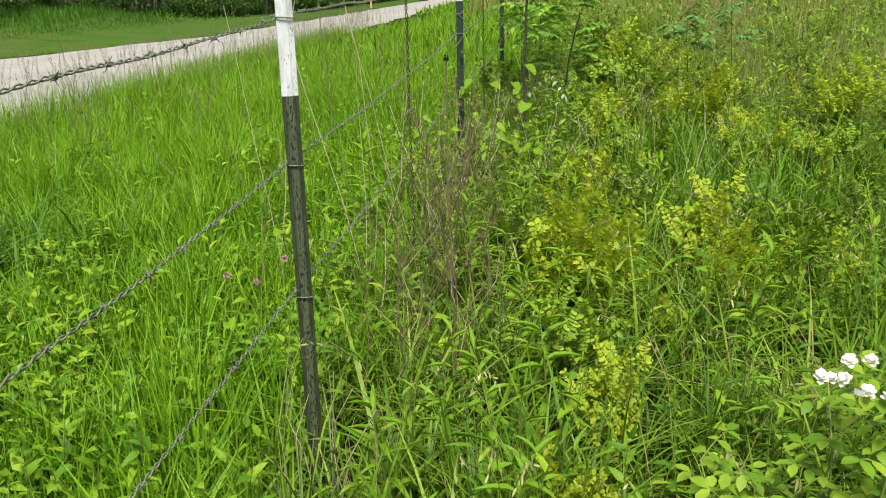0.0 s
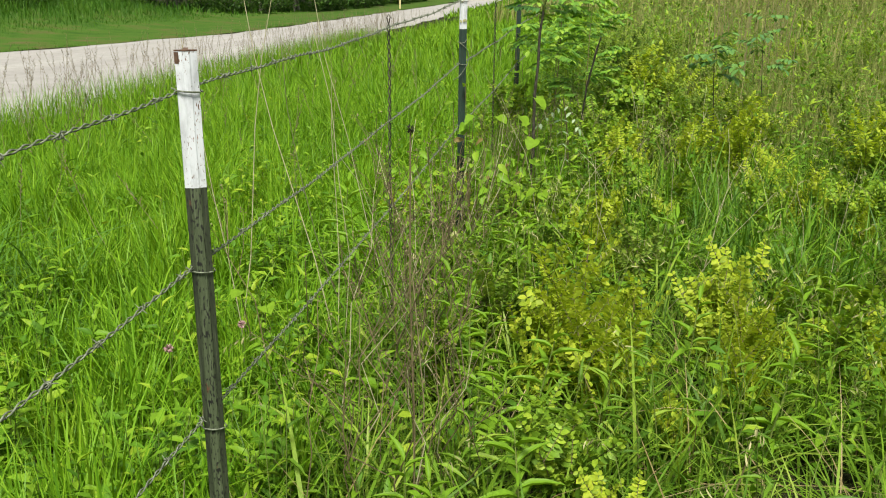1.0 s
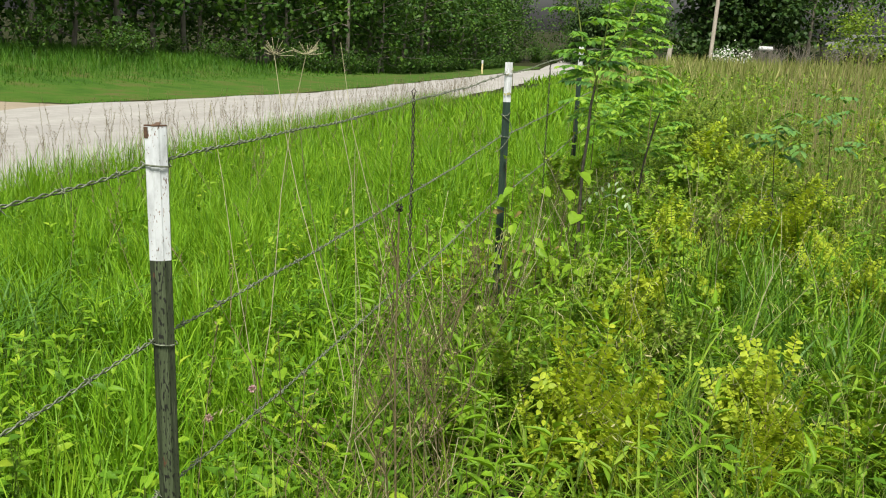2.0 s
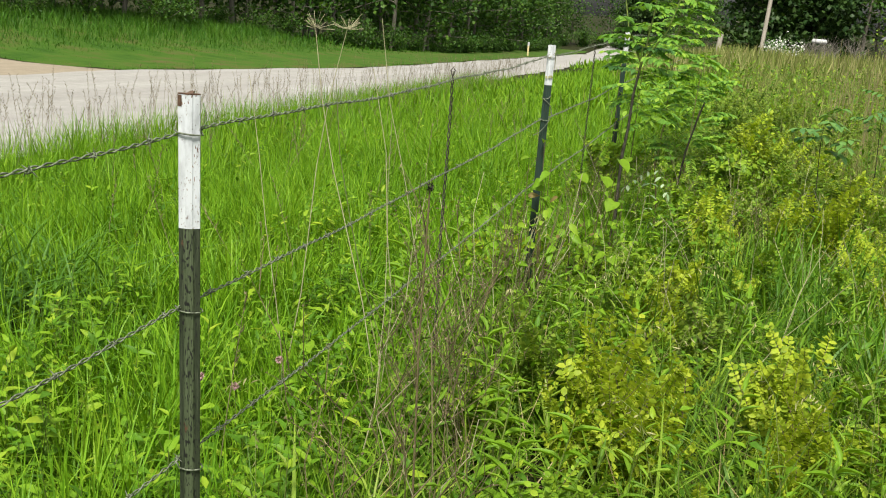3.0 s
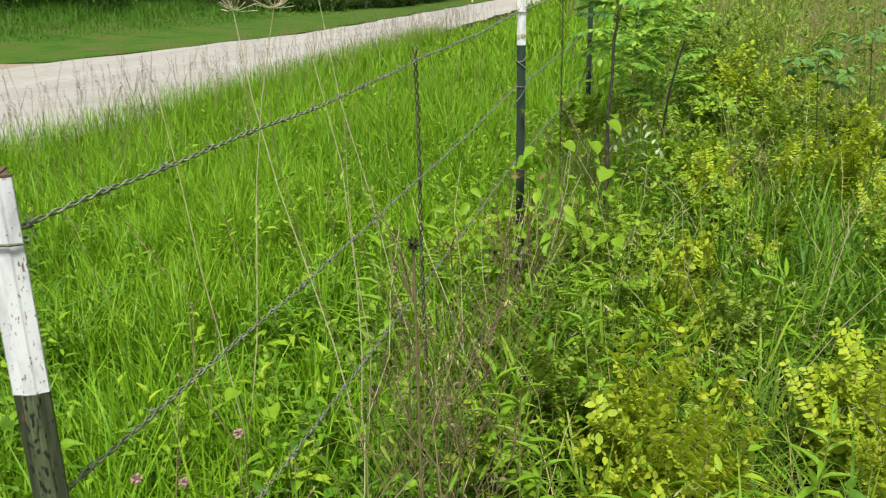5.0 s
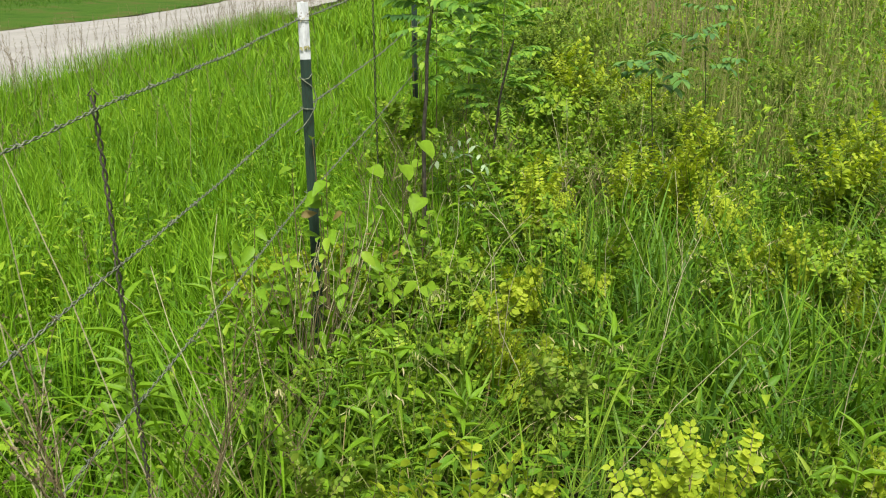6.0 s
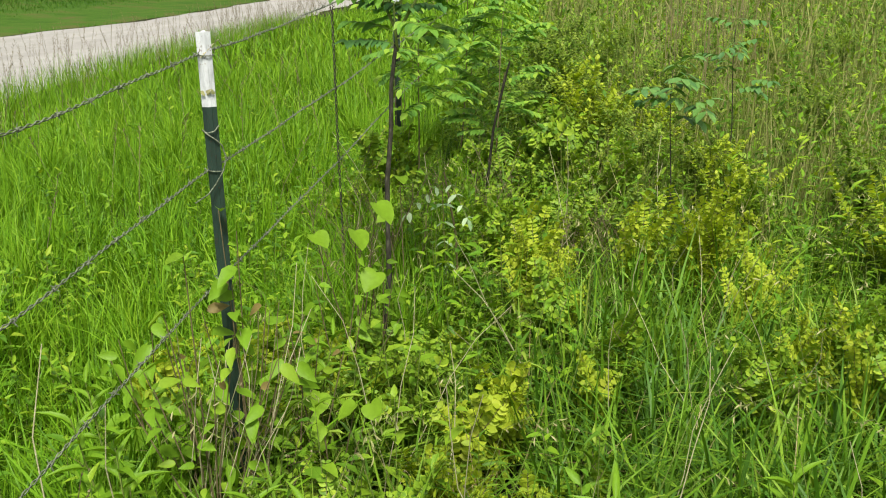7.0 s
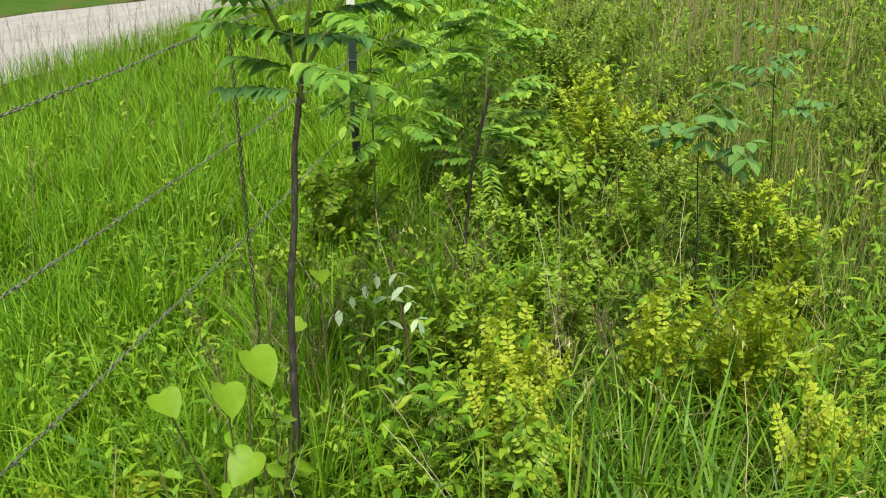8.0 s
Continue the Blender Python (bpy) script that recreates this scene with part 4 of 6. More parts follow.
SPOTS += TALL + [(0.38, 3.3, 0.52), (0.42, 3.2, 0.42), (0.28, 3.12, 0.42), (0.5, 3.32, 0.4), (0.22, 2.98, 0.42), (0.40, 3.05, 0.42), (0.10, 2.45, 0.36), (0.14, 3.2, 0.4), (0.45, 4.45, 0.42), (0.62, 4.9, 0.5), (0.34, 5.1, 0.45), (0.72, 5.4, 0.52), (0.5, 5.9, 0.6), (0.95, 4.6, 0.5), (0.52, 3.5, 0.38), (0.95, 4.9, 0.55), (0.05, 2.32, 0.34), (0.25, 2.56, 0.36), (0.42, 2.45, 0.38), (0.56, 2.72, 0.36), (0.70, 2.52, 0.5), (0.72, 3.04, 0.44), (-0.05, 2.92, 0.38), (0.6, 2.95, 0.34), (1.82, 3.28, 0.60), (0.9, 3.78, 0.5), (0.02, 5.2, 0.75), (-0.08, 5.0, 0.6), (0.12, 4.75, 0.55), (0.88, 4.2, 0.5), (1.2, 4.22, 0.74), (1.46, 4.22, 0.84), (0.66, 4.3, 0.6), (1.95, 3.1, 0.5), (0.80, 1.24, 0.58), (1.2, 1.42, 0.6), (1.14, 1.2, 0.5), (0.52, 1.2, 0.5)]
for _ in range(105):
    sx, sy = rng.uniform(0.4, 5.5), rng.uniform(3.0, 13.0)
    if mottle(sx, sy, 1.6, 2.0) < 0.45 or sx < 0.75 and sy < 6.5 or sx < 2.3 and sy < 4.7:
        continue
    SPOTS.append((sx, sy, rng.uniform(0.5, 0.85)))
for _ in range(22):
    SPOTS.append((rng.uniform(1.5, 4.5), rng.uniform(-0.5, 3.5), rng.uniform(0.4, 0.65)))
BRIGHT = {(0.80, 1.24), (1.2, 1.42), (1.14, 1.2), (0.52, 1.2), (0.88, 4.2), (1.2, 4.22), (1.46, 4.22), (1.95, 3.1), (0.60, 1.36), (0.72, 1.10), (1.10, 1.65), (0.66, 1.22), (0.76, 4.02), (0.80, 3.93), (0.9, 3.78), (1.6, 3.85), (1.82, 3.28), (1.7, 3.45), (0.70, 2.52), (0.72, 3.04), (0.62, -0.1), (0.7, -0.45), (0.7, 0.35)}
used = set()
for k, (sx, sy, sh) in enumerate(SPOTS):
    near = sy < 4.4 and sx < 2.2 or sy < 6.1 and sx < 1.3
    if near and k < 28:
        pick = (0, 1, 3, 1, 0)[k % 5]
    else:
        pick = (0, 1, 3)[k % 3] if near else (0 if 28 <= k < 38 else k % 3)
    if (sx, sy) in BRIGHT:
        pick = 4 if sy > 3.5 else 2
    src = (SHRUBS if near else FAR_SHRUBS)[pick]
    size = sh * 1.05 / ((0.75, 0.62, 0.85, 0.55, 0.95) if near else (0.75, 0.62, 0.85))[pick]
    m = pose(sx, sy, float(ground_z(sx, sy)), 0, 0, rng.uniform(0, 360))
    ob = src
    if src in used:
        ob = copy_thing(src, m)
    used.add(src)
    ob.matrix_basis = m
    wide = size * (0.84 if (sx, sy) in BRIGHT and sy > 3 else 1.0)
    ob.scale = (wide, wide, size)


# small sprigs of the same shrub coming up through the grass
spots = [xy for xy in zip(rng.uniform(0.15, 2.6, 120), rng.uniform(0.2, 5.2, 120)) if mottle(*xy, 0.7, 5.0) > 0.5][:34]
for k, (sx, sy) in enumerate(spots):
    m = pose(sx, sy, float(ground_z(sx, sy)), 0, 0, rng.uniform(0, 360))
    ob = SPRIGS[k] if k < 3 else copy_thing(SPRIGS[k % 3], m)
    ob.matrix_basis = m
    ob.scale = [rng.uniform(0.75, 1.15)] * 3
# a low mat of them between the fence and the forked sapling
for k in range(20):
    sx, sy = rng.uniform(-0.22, 0.6), rng.uniform(2.95, 3.62)
    ob = copy_thing(SPRIGS[0 if k % 3 else 1], pose(sx, sy, float(ground_z(sx, sy)), 0, 0, rng.uniform(0, 360)))
    ob.scale = [rng.uniform(0.7, 1.0)] * 3
for k in range(13):
    sx, sy = rng.uniform(-0.45, 0.05), rng.uniform(3.1, 3.5)
    ob = copy_thing(SPRIGS[0], pose(sx, sy, float(ground_z(sx, sy)), 0, 0, rng.uniform(0, 360)))
    ob.scale = [rng.uniform(0.8, 1.0)] * 3
# yellow shoots with clear pairs of leaves in front of the sapling
for sx, sy, size in ((0.64, 2.95, 1.15), (0.71, 3.0, 1.2), (0.54, 2.62, 1.0), (0.66, 2.55, 0.95), (0.72, 2.4, 0.9), (0.86, 2.62, 0.85), (1.02, 3.3, 1.0)):
    ob = copy_thing(SPRIGS[0], pose(sx, sy, float(ground_z(sx, sy)), 0, 0, rng.uniform(0, 360)))
    ob.scale = [size] * 3


# ---- young trees with feathered leaves ----
def feathered(base, way, length, pairs, leaf, slim, shape, up=(0, 0, 1.0), sag=0.25, hang=0.25):
    """One feathered leaf: its midrib and its leaflets."""
    way = unit(np.asarray(way, float))
    s = np.linspace(0, 1, 6)
    rib = np.asarray(base)[None] + way[None] * (s * length)[:, None] + np.array([0, 0, -1.0]) * (sag * length * s ** 2)[:, None]
    u = np.repeat(np.linspace(0.22, 0.97, pairs), 2)
    q = u * 5
    i = np.minimum(q.astype(int), 4)
    pos = rib[i] + (rib[i + 1] - rib[i]) * (q - i)[:, None]
    tan = unit(rib[i + 1] - rib[i])
    side = unit(np.cross(tan, up)) * np.where(np.arange(len(u)) % 2, 1, -1)[:, None]
    d = unit(side + tan * 0.3 + np.array([0, 0, -hang]) + rng.normal(0, 0.12, side.shape))
    pos, d = np.concatenate([pos, rib[-1:]]), np.concatenate([d, tan[-1:]])
    ln = leaf * rng.uniform(0.85, 1.15, len(pos))
    return tubes(rib[None], np.linspace(0.0018, 0.0007, 6)), sprayed(shape, pos, d, np.array(up) + rng.normal(0, 0.15, d.shape), ln, ln * slim)


def sapling(at, height, first, boughs, leaf_len, label, lean=(0.0, 0.0), pairs=7, leaflet=0.055, radius=0.011, per=5, rise=0.3, slim=0.42, split=True, wide=0.42, hang=0.25, material=LOCUST):
    ob = thing("sapling", at, label, "sapling", "young trees")
    s = np.linspace(0, 1, 9)
    trunk = np.stack([lean[0] * s + 0.02 * np.sin(s * 5), lean[1] * s + 0.015 * np.sin(s * 7 + 1), -0.05 + (height + 0.05) * s], -1)
    soup_part("trunk", tubes(trunk[None], np.linspace(radius, radius * 0.3, 9), 8), BARK if split and height < 1.2 else TWIG, ob, smooth=True)
    ribs, leaves, twigs = [], [], []
    for b in range(boughs):
        u = first + (0.98 - first) * b / max(1, boughs - 1)
        p = np.array([np.interp(u, s, trunk[:, c]) for c in range(3)])
        az = b * 2.4 + rng.normal(0, 0.3)
        reach = wide * (1.1 - u) * height * rng.uniform(0.35, 0.6) + 0.04
        e = p + np.array([math.cos(az) * reach, math.sin(az) * reach, reach * 0.9])
        twigs.append(tubes(np.stack([p, (p + e) / 2 + [0, 0, -0.03], e])[None], np.array([0.0034, 0.0026, 0.0014]) * radius / 0.011, 5))
        for k in range(per):
            q = p + (e - p) * (0.3 + 0.7 * k / max(1, per - 1))
            a2 = az + rng.normal(0, 1.0)
            el = rng.normal(rise, 0.25)
            r, lv = feathered(q, (math.cos(a2) * math.cos(el), math.sin(a2) * math.cos(el), math.sin(el)), leaf_len * rng.uniform(0.7, 1.15), pairs, leaflet, slim, OVAL, hang=hang)
            ribs.append(r)
            leaves.append(lv)
    if not split:
        tagged(soup_part("branch", joined(*twigs, *ribs), STEM, ob), kind="stuff")
        tagged(soup_part("foliage", joined(*leaves), LOCUST, ob), kind="stuff")
        return ob
    for b in range(boughs):
        branch = soup_part("branch", twigs[b], STEM, ob)
        tagged(soup_part("leaf_stalk", joined(*ribs[b * per:b * per + per]), STEM, branch), kind="stuff")
        for lv in leaves[b * per:b * per + per]:
            tagged(soup_part("frond", lv, material, branch), kind="stuff")
    return ob


def forked_sapling(at, label):
    """A thin dark trunk that forks at chest height into green limbs under an umbrella of feathered leaves."""
    ob = thing("sapling", at, label, "sapling", "young trees")
    s = np.linspace(0, 1, 9)
    trunk = np.stack([0.05 * s + 0.012 * np.sin(s * 6) + 0.005 * np.sin(s * 19), 0.24 * s + 0.012 * np.sin(s * 7 + 1), -0.05 + 1.32 * s], -1)
    soup_part("trunk", tubes(trunk[None], np.array([0.0110, 0.0100, 0.0094, 0.0098, 0.0086, 0.0088, 0.0078, 0.0074, 0.0062]), 9), BARK, ob, smooth=True)
    top = trunk[-1]
    fork = [((-0.15, 0.02, 0.44), 0.0), ((0.04, 0.10, 0.56), 0.0), ((0.18, -0.02, 0.42), 0.0), ((0.0, -0.06, 0.16), -0.06)]
    for k, (way, low) in enumerate(fork):
        p = top + np.array([0, 0, low])
        e = p + np.array(way)
        mid = (p + e) / 2 + np.array([way[0] * 0.15, way[1] * 0.15, -0.02])
        limb = soup_part("branch", tubes(np.stack([p, mid, e])[None], np.array([0.006, 0.0045, 0.0025]), 6), STEM, ob, smooth=True)
        for j in range(6):
            u = 0.2 + 0.8 * j / 5
            q = p + (mid - p) * u * 2 if u < 0.5 else mid + (e - mid) * (u - 0.5) * 2
            az = j * 2.4 + k * 1.3 + rng.normal(0, 0.3)
            el = rng.normal(0.12 + 0.3 * u, 0.15)
            r, lv = feathered(q, (math.cos(az) * math.cos(el), math.sin(az) * math.cos(el), math.sin(el)), rng.uniform(0.16, 0.23), 8, 0.052, 0.6, OVATE, sag=0.2, hang=0.2)
            # fronds near the fork are coloured darker to stand in for crown shade
            tagged(soup_part("frond", lv, DULLGREEN if u < 0.3 else LOCUST, limb), kind="stuff")
            soup_part("leaf_stalk", r, STEM, limb)
    return ob


forked_sapling((0.262, 3.52, float(ground_z(0.262, 3.52))), "young tree with a thin dark trunk and feathered leaves")
sapling((0.13, 5.1, float(ground_z(0.13, 5.1))), 1.45, 0.55, 7, 0.2, "leaning young tree with feathered leaves beside the fence", (0.1, -0.12), per=5, pairs=10, leaflet=0.05, radius=0.005, rise=0.12, slim=0.6, wide=0.3, hang=0.12)
for sx, sy, sh, sf, sp in ((0.46, 6.0, 1.25, 0.3, 4), (0.20, 6.7, 1.9, 0.25, 6), (0.10, 8.4, 2.1, 0.25, 7)):
    sapling((sx, sy, float(ground_z(sx, sy))), sh, sf, 12, 0.26, "slim young tree with bright feathered leaves", (0.1, 0.1), per=sp, pairs=10, leaflet=0.056, radius=0.005, split=False, slim=0.55, wide=0.35, hang=0.15)
stub = thing("broken_sapling", (0.48, 5.36, float(ground_z(0.48, 5.36))), "broken dark woody stem leaning in the brush", "sapling")
soup_part("stem", tubes(np.array([[(0, 0, -0.04), (0.03, -0.02, 0.32), (0.06, -0.07, 0.62), (0.11, -0.11, 0.86), (0.14, -0.12, 0.98)]]), np.array([0.008, 0.008, 0.007, 0.007, 0.004]), 7), BARK, stub, smooth=True)
soup_part("side_stem", tubes(np.array([[(0.06, -0.07, 0.62), (0.085, -0.05, 0.75), (0.115, -0.07, 0.92)]]), np.array([0.005, 0.004, 0.002]), 6), TWIG, stub, smooth=True)
sapling((1.40, 4.95, -0.07), 1.0, 0.78, 4, 0.13, "small sapling topped with a tuft of leaves", (0.0, 0.0), 3, 0.07, 0.005, 3, slim=0.6, wide=0.3, material=DULLGREEN)
sapling((1.9, 6.2, -0.08), 1.1, 0.65, 4, 0.16, "small sapling topped with a tuft of leaves", (0.0, 0.0), 4, 0.06, 0.005, 3, slim=0.55, wide=0.3, material=DULLGREEN)


# ---- dry stalks ----
def dry_clump(at, n, height, spread, label, twigs=5, wide=0.1):
    ob = thing("dry_weed", at, label, "dry weed", "dead weeds")
    main = bent_twigs(n, (0, 0, -0.03), height, spread, 7, 0.026, 0.6) + np.stack([rng.normal(0, wide, n), rng.normal(0, wide, n), np.zeros(n)], -1)[:, None]
    for k in range(n):
        soup_part("stalk", tubes(main[k:k + 1], np.linspace(0.0025, 0.001, 7), 4), STRAW if k % 6 == 1 else TANSTALK if k % 4 == 3 else TWIG, ob)
    m = n * twigs
    i = rng.integers(0, n, m)
    j = rng.integers(3, 6, m)
    root = main[i, j] + (main[i, j + 1] - main[i, j]) * rng.random((m, 1))
    az = rng.uniform(0, 6.28, m)
    w = np.stack([np.cos(az) * 0.45, np.sin(az) * 0.45, np.full(m, 0.85)], -1)
    ln = rng.uniform(0.04, 0.17, m)
    mid = root + w * (ln * 0.5)[:, None]
    tip = root + w * ln[:, None] + rng.normal(0, 0.012, root.shape)
    tagged(soup_part("side_twig", tubes(np.stack([root, mid, tip], 1), np.array([0.0012, 0.001, 0.0006])), TWIG, ob), kind="stuff")
    b = np.repeat(np.concatenate([tip, main[:, -1]]), 5, 0) + rng.normal(0, 0.006, ((m + n) * 5, 3))
    tagged(soup_part("seed_head", sprayed(CHIP, b, rng.normal(0, 1, b.shape) + [0, 0, 0.6], rng.normal(0, 1, b.shape), 0.008 * rng.uniform(0.5, 1.4, len(b)), 0.004), DARKSEED, ob), kind="stuff")
    return ob


dry_clump((0.24, 0.50, 0.0), 13, 1.14, 0.28, "clump of bare dark brown dead weed stalks", 4, 0.10)
dry_clump((0.06, 0.70, 0.0), 7, 1.08, 0.28, "loose bare brown dead weed stalks by the fence", 4, 0.10)
dry_clump((0.08, 0.98, 0.0), 10, 1.16, 0.26, "fine-branched grey-brown dead weeds by the wire", 18, 0.10)
dry_clump((0.16, 1.25, -0.02), 3, 1.05, 0.2, "thin brown dead weed stalks by the fence", 8, 0.12)
dry_clump((0.02, 1.75, -0.02), 7, 0.95, 0.25, "thin brown dead weed stalks by the fence", 6)
dry_clump((0.10, 3.95, -0.08), 9, 0.98, 0.22, "clump of fine grey-brown dead weeds", 16, 0.1)
dry_clump((0.12, 2.75, -0.05), 9, 0.66, 0.2, "small clump of dead stalks beside the fence post", 3)
dry_clump((0.55, 4.9, -0.06), 9, 0.8, 0.25, "small clump of dead brown stalks in the field", 8)
dry_clump((1.0, 4.4, -0.06), 8, 0.7, 0.25, "small clump of dead brown stalks in the field", 8)


tall = thing("dry_weed", (0.272, 0.475, 0.0), "thick reddish-brown dead stalk with a dark withered head", "dry weed", "dead weeds")
soup_part("stalk", tubes(np.array([[(0, 0, -0.03), (0.004, -0.008, 0.4), (-0.006, -0.012, 0.75), (-0.003, -0.023, 1.10)]]), np.array([0.0032, 0.0028, 0.0024, 0.002]), 6), TWIG, tall)
hd_ = unit(rng.normal(0, 1, (40, 3)))
soup_part("seed_head", sprayed(OVAL, np.array([(-0.003, -0.023, 1.105)]) + hd_ * 0.003, hd_ + [0, 0, -0.3], rng.normal(0, 1, (40, 3)), 0.008, 0.005), BARK, tall, "dark withered seed head")["kind"] = "stuff"


def umbel(at, top, label):
    ob = thing("dry_umbel", at, label, "dry weed")
    top = np.array(top) - np.array(at)
    s = np.linspace(0, 1, 7)
    path = top[None] * s[:, None] + np.stack([0.02 * np.sin(s * 6.2), 0 * s, 0 * s], -1)
    soup_part("stalk", tubes(path[None], np.linspace(0.0024, 0.0012, 7), 5), STRAW, ob)
    n = 22
    az, el = rng.uniform(0, 6.28, n), rng.uniform(-0.1, 1.1, n)
    d = np.stack([np.cos(az) * np.cos(el), np.sin(az) * np.cos(el), np.sin(el)], -1)
    e = top + d * (0.055 * rng.uniform(0.6, 1.15, n))[:, None]
    m = top + d * 0.018 + [0, 0, -0.004]
    tagged(soup_part("ray", tubes(np.stack([np.repeat(top[None], n, 0), m, e], 1), np.array([0.0006, 0.0007, 0.0009])), STRAW, ob), kind="stuff")
    return ob


umbel((-0.22, 1.50, -0.03), (-0.50, 1.46, 1.355), "dry umbel skeleton on a pale stalk")
umbel((-0.62, 1.47, -0.03), (-0.40, 1.49, 1.36), "dry umbel skeleton on a pale stalk")


def straw(a, b, sag, r, label, material=STRAW):
    ob = thing("dead_stalk", a, label, "dry stalk", "dead stalks")
    v = np.array(b) - np.array(a)
    s = np.linspace(0, 1, 6)
    path = v[None] * s[:, None] + np.array([0, 0, 1.0]) * (sag * s * (1 - s))[:, None] + rng.normal(0, 0.008, (6, 3)) * [1, 1, 0] + np.array(rng.normal(0, 0.12, 3) * [1, 1, 0])[None] * (s * (1 - s))[:, None]
    soup_part("stalk", tubes(path[None], np.linspace(r, r * 0.5, 6), 5), material, ob)


for a_, b_, sg in (((-0.23, 1.66, 0.1), (-0.23, 1.03, 1.24), 0.06), ((-0.2, 1.36, 0.0), (-0.2, 1.24, 1.26), 0.05), ((-0.21, 1.38, 0.0), (-0.2, 1.4, 1.1), 0.0), ((0.0, 1.62, 0.0), (-0.30, 1.52, 1.40), 0.05),
                   ((-0.5, 1.3, 0.0), (-0.62, 1.25, 1.2), 0.0), ((0.06, -0.12, 0.0), (0.24, -0.30, 0.52), 0.0), ((-0.05, -0.05, 0.0), (0.02, -0.16, 0.62), 0.05), ((0.08, 2.72, -0.05), (0.22, 2.78, 0.75), 0.05),
                   ((-0.2, 2.2, -0.05), (-0.35, 2.0, 0.7), 0.1), ((0.75, 3.5, -0.05), (0.55, 3.3, 0.35), 0.0), ((1.0, 3.6, -0.05), (1.15, 3.5, 0.6), 0.0), ((0.85, 4.35, -0.05), (0.9, 4.3, 0.75), 0.0)):
    straw(a_, b_, sg, 0.0019, "pale dead grass stalk leaning in the growth")


for k in range(26):
    bx, by = 0.02 + rng.normal(0, 0.05), -0.05 + rng.normal(0, 0.03)
    straw((bx, by, -0.02), (bx + rng.normal(0.02, 0.07), by + rng.normal(-0.03, 0.06), rng.uniform(0.15, 0.5)), 0.0, 0.0017, "pale dead grass stalk at the foot of the fence post", STRAW if k % 2 else TANSTALK)
for k in range(24):
    bx, by = -0.02 + rng.normal(0, 0.05), 2.65 + rng.normal(0, 0.035)
    straw((bx, by, -0.05), (bx + rng.normal(0.10, 0.07), by + rng.normal(0.02, 0.05), rng.uniform(0.3, 0.72)), 0.0, 0.0019, "pale dead grass stalk at the foot of the fence post", STRAW if k % 3 else TANSTALK)
for a_, b_ in (((-0.03, 1.95, -0.02), (-0.085, 2.1, 0.83)), ((0.12, 1.84, -0.02), (-0.19, 1.95, 0.74)), ((0.03, 2.15, -0.02), (-0.02, 2.2, 0.66)), ((1.12, 2.6, -0.03), (1.22, 2.7, 0.6)), ((1.35, 3.1, -0.04), (1.2, 3.0, 0.55))):
    straw(a_, b_, 0.05, 0.002, "pale bent dead stalk standing in the green growth")
for k in range(32):
    bx, by = rng.uniform(0.2, 1.6), rng.uniform(2.0, 5.0)
    straw((bx, by, float(ground_z(bx, by))), (bx + rng.normal(0, 0.18), by + rng.normal(0, 0.15), rng.uniform(0.4, 0.75)), 0.1, 0.0017, "pale dead grass stalk leaning in the growth")


for k in range(75):
    sy = rng.uniform(7.5, 13.0)
    sx = rng.uniform(1.6, 2.6) + 0.12 * (sy - 8)
    sz = float(ground_z(sx, sy))
    straw((sx, sy, sz), (sx + rng.normal(0, 0.12), sy + rng.normal(0, 0.1), sz + rng.uniform(1.0, 1.5)), 0.0, 0.0032, "tall bare grey-tan stalk standing in the field", SEED)


# ---- seedlings with heart-shaped leaves ----
def heart_shape():
    """A broad leaf with a shallow notch at its stalk and a short point, cupped a little along the midrib."""
    outline = [(0.0, 0.07), (0.13, 0.0), (0.30, 0.02), (0.44, 0.14), (0.50, 0.32), (0.46, 0.52), (0.34, 0.72), (0.17, 0.89), (0.0, 1.0)]
    ring = outline + [(-x, y) for x, y in outline[-2:0:-1]]
    spine = [(0.0, 0.32), (0.0, 0.66)]
    pts = [(x, y, 0.28 * abs(x) - 0.25 * y * y + 0.03 * math.sin(9 * y)) for x, y in ring + spine]
    n = len(ring)
    f = []
    for i in range(n):
        x, y = ring[i]
        k = (i + 1) % n
        hub = n if (y + ring[k][1]) / 2 < 0.5 else n + 1
        f.append((hub, k, i))
    mid = [i for i in range(n) if 0.45 < ring[i][1] < 0.6]
    f += [(n, n + 1, m) if ring[m][0] > 0 else (n + 1, n, m) for m in mid]
    return np.array(pts), np.array(f)


HEART_SHAPE = heart_shape()


def heart_leaf(parent, at, size, way, tilt):
    """One leaf about its middle, in the plant's own space. Returns where its stalk joins."""
    d = np.array([math.cos(way) * math.cos(tilt), math.sin(way) * math.cos(tilt), math.sin(tilt)])
    foot = np.array(at) - d * size * 0.5
    v, f = sprayed(HEART_SHAPE, foot[None], d[None], np.array([[rng.normal(0, 0.35), rng.normal(0, 0.35), 1.0]]), size, size * 0.95)
    soup_part("leaf", (v, f), HEART, parent, smooth=True)
    return foot + d * size * 0.06


def heart_plant(at, tops, size, label):
    ob = thing("heart_leaf_seedling", at, label, "seedling", "heart-leaf seedlings")
    for x, y, z in tops:
        p = np.array([x, y, z]) - np.array(at)
        big = size * rng.uniform(0.85, 1.12)
        foot = heart_leaf(ob, p, big, rng.uniform(-2.6, -0.5), rng.uniform(-0.45, 0.05))
        soup_part("stem", tubes(np.stack([[0, 0, -0.03], foot * [0.35, 0.35, 0.5], foot])[None], np.array([0.0035, 0.0025, 0.0013]), 5), TWIG, ob)
    return ob


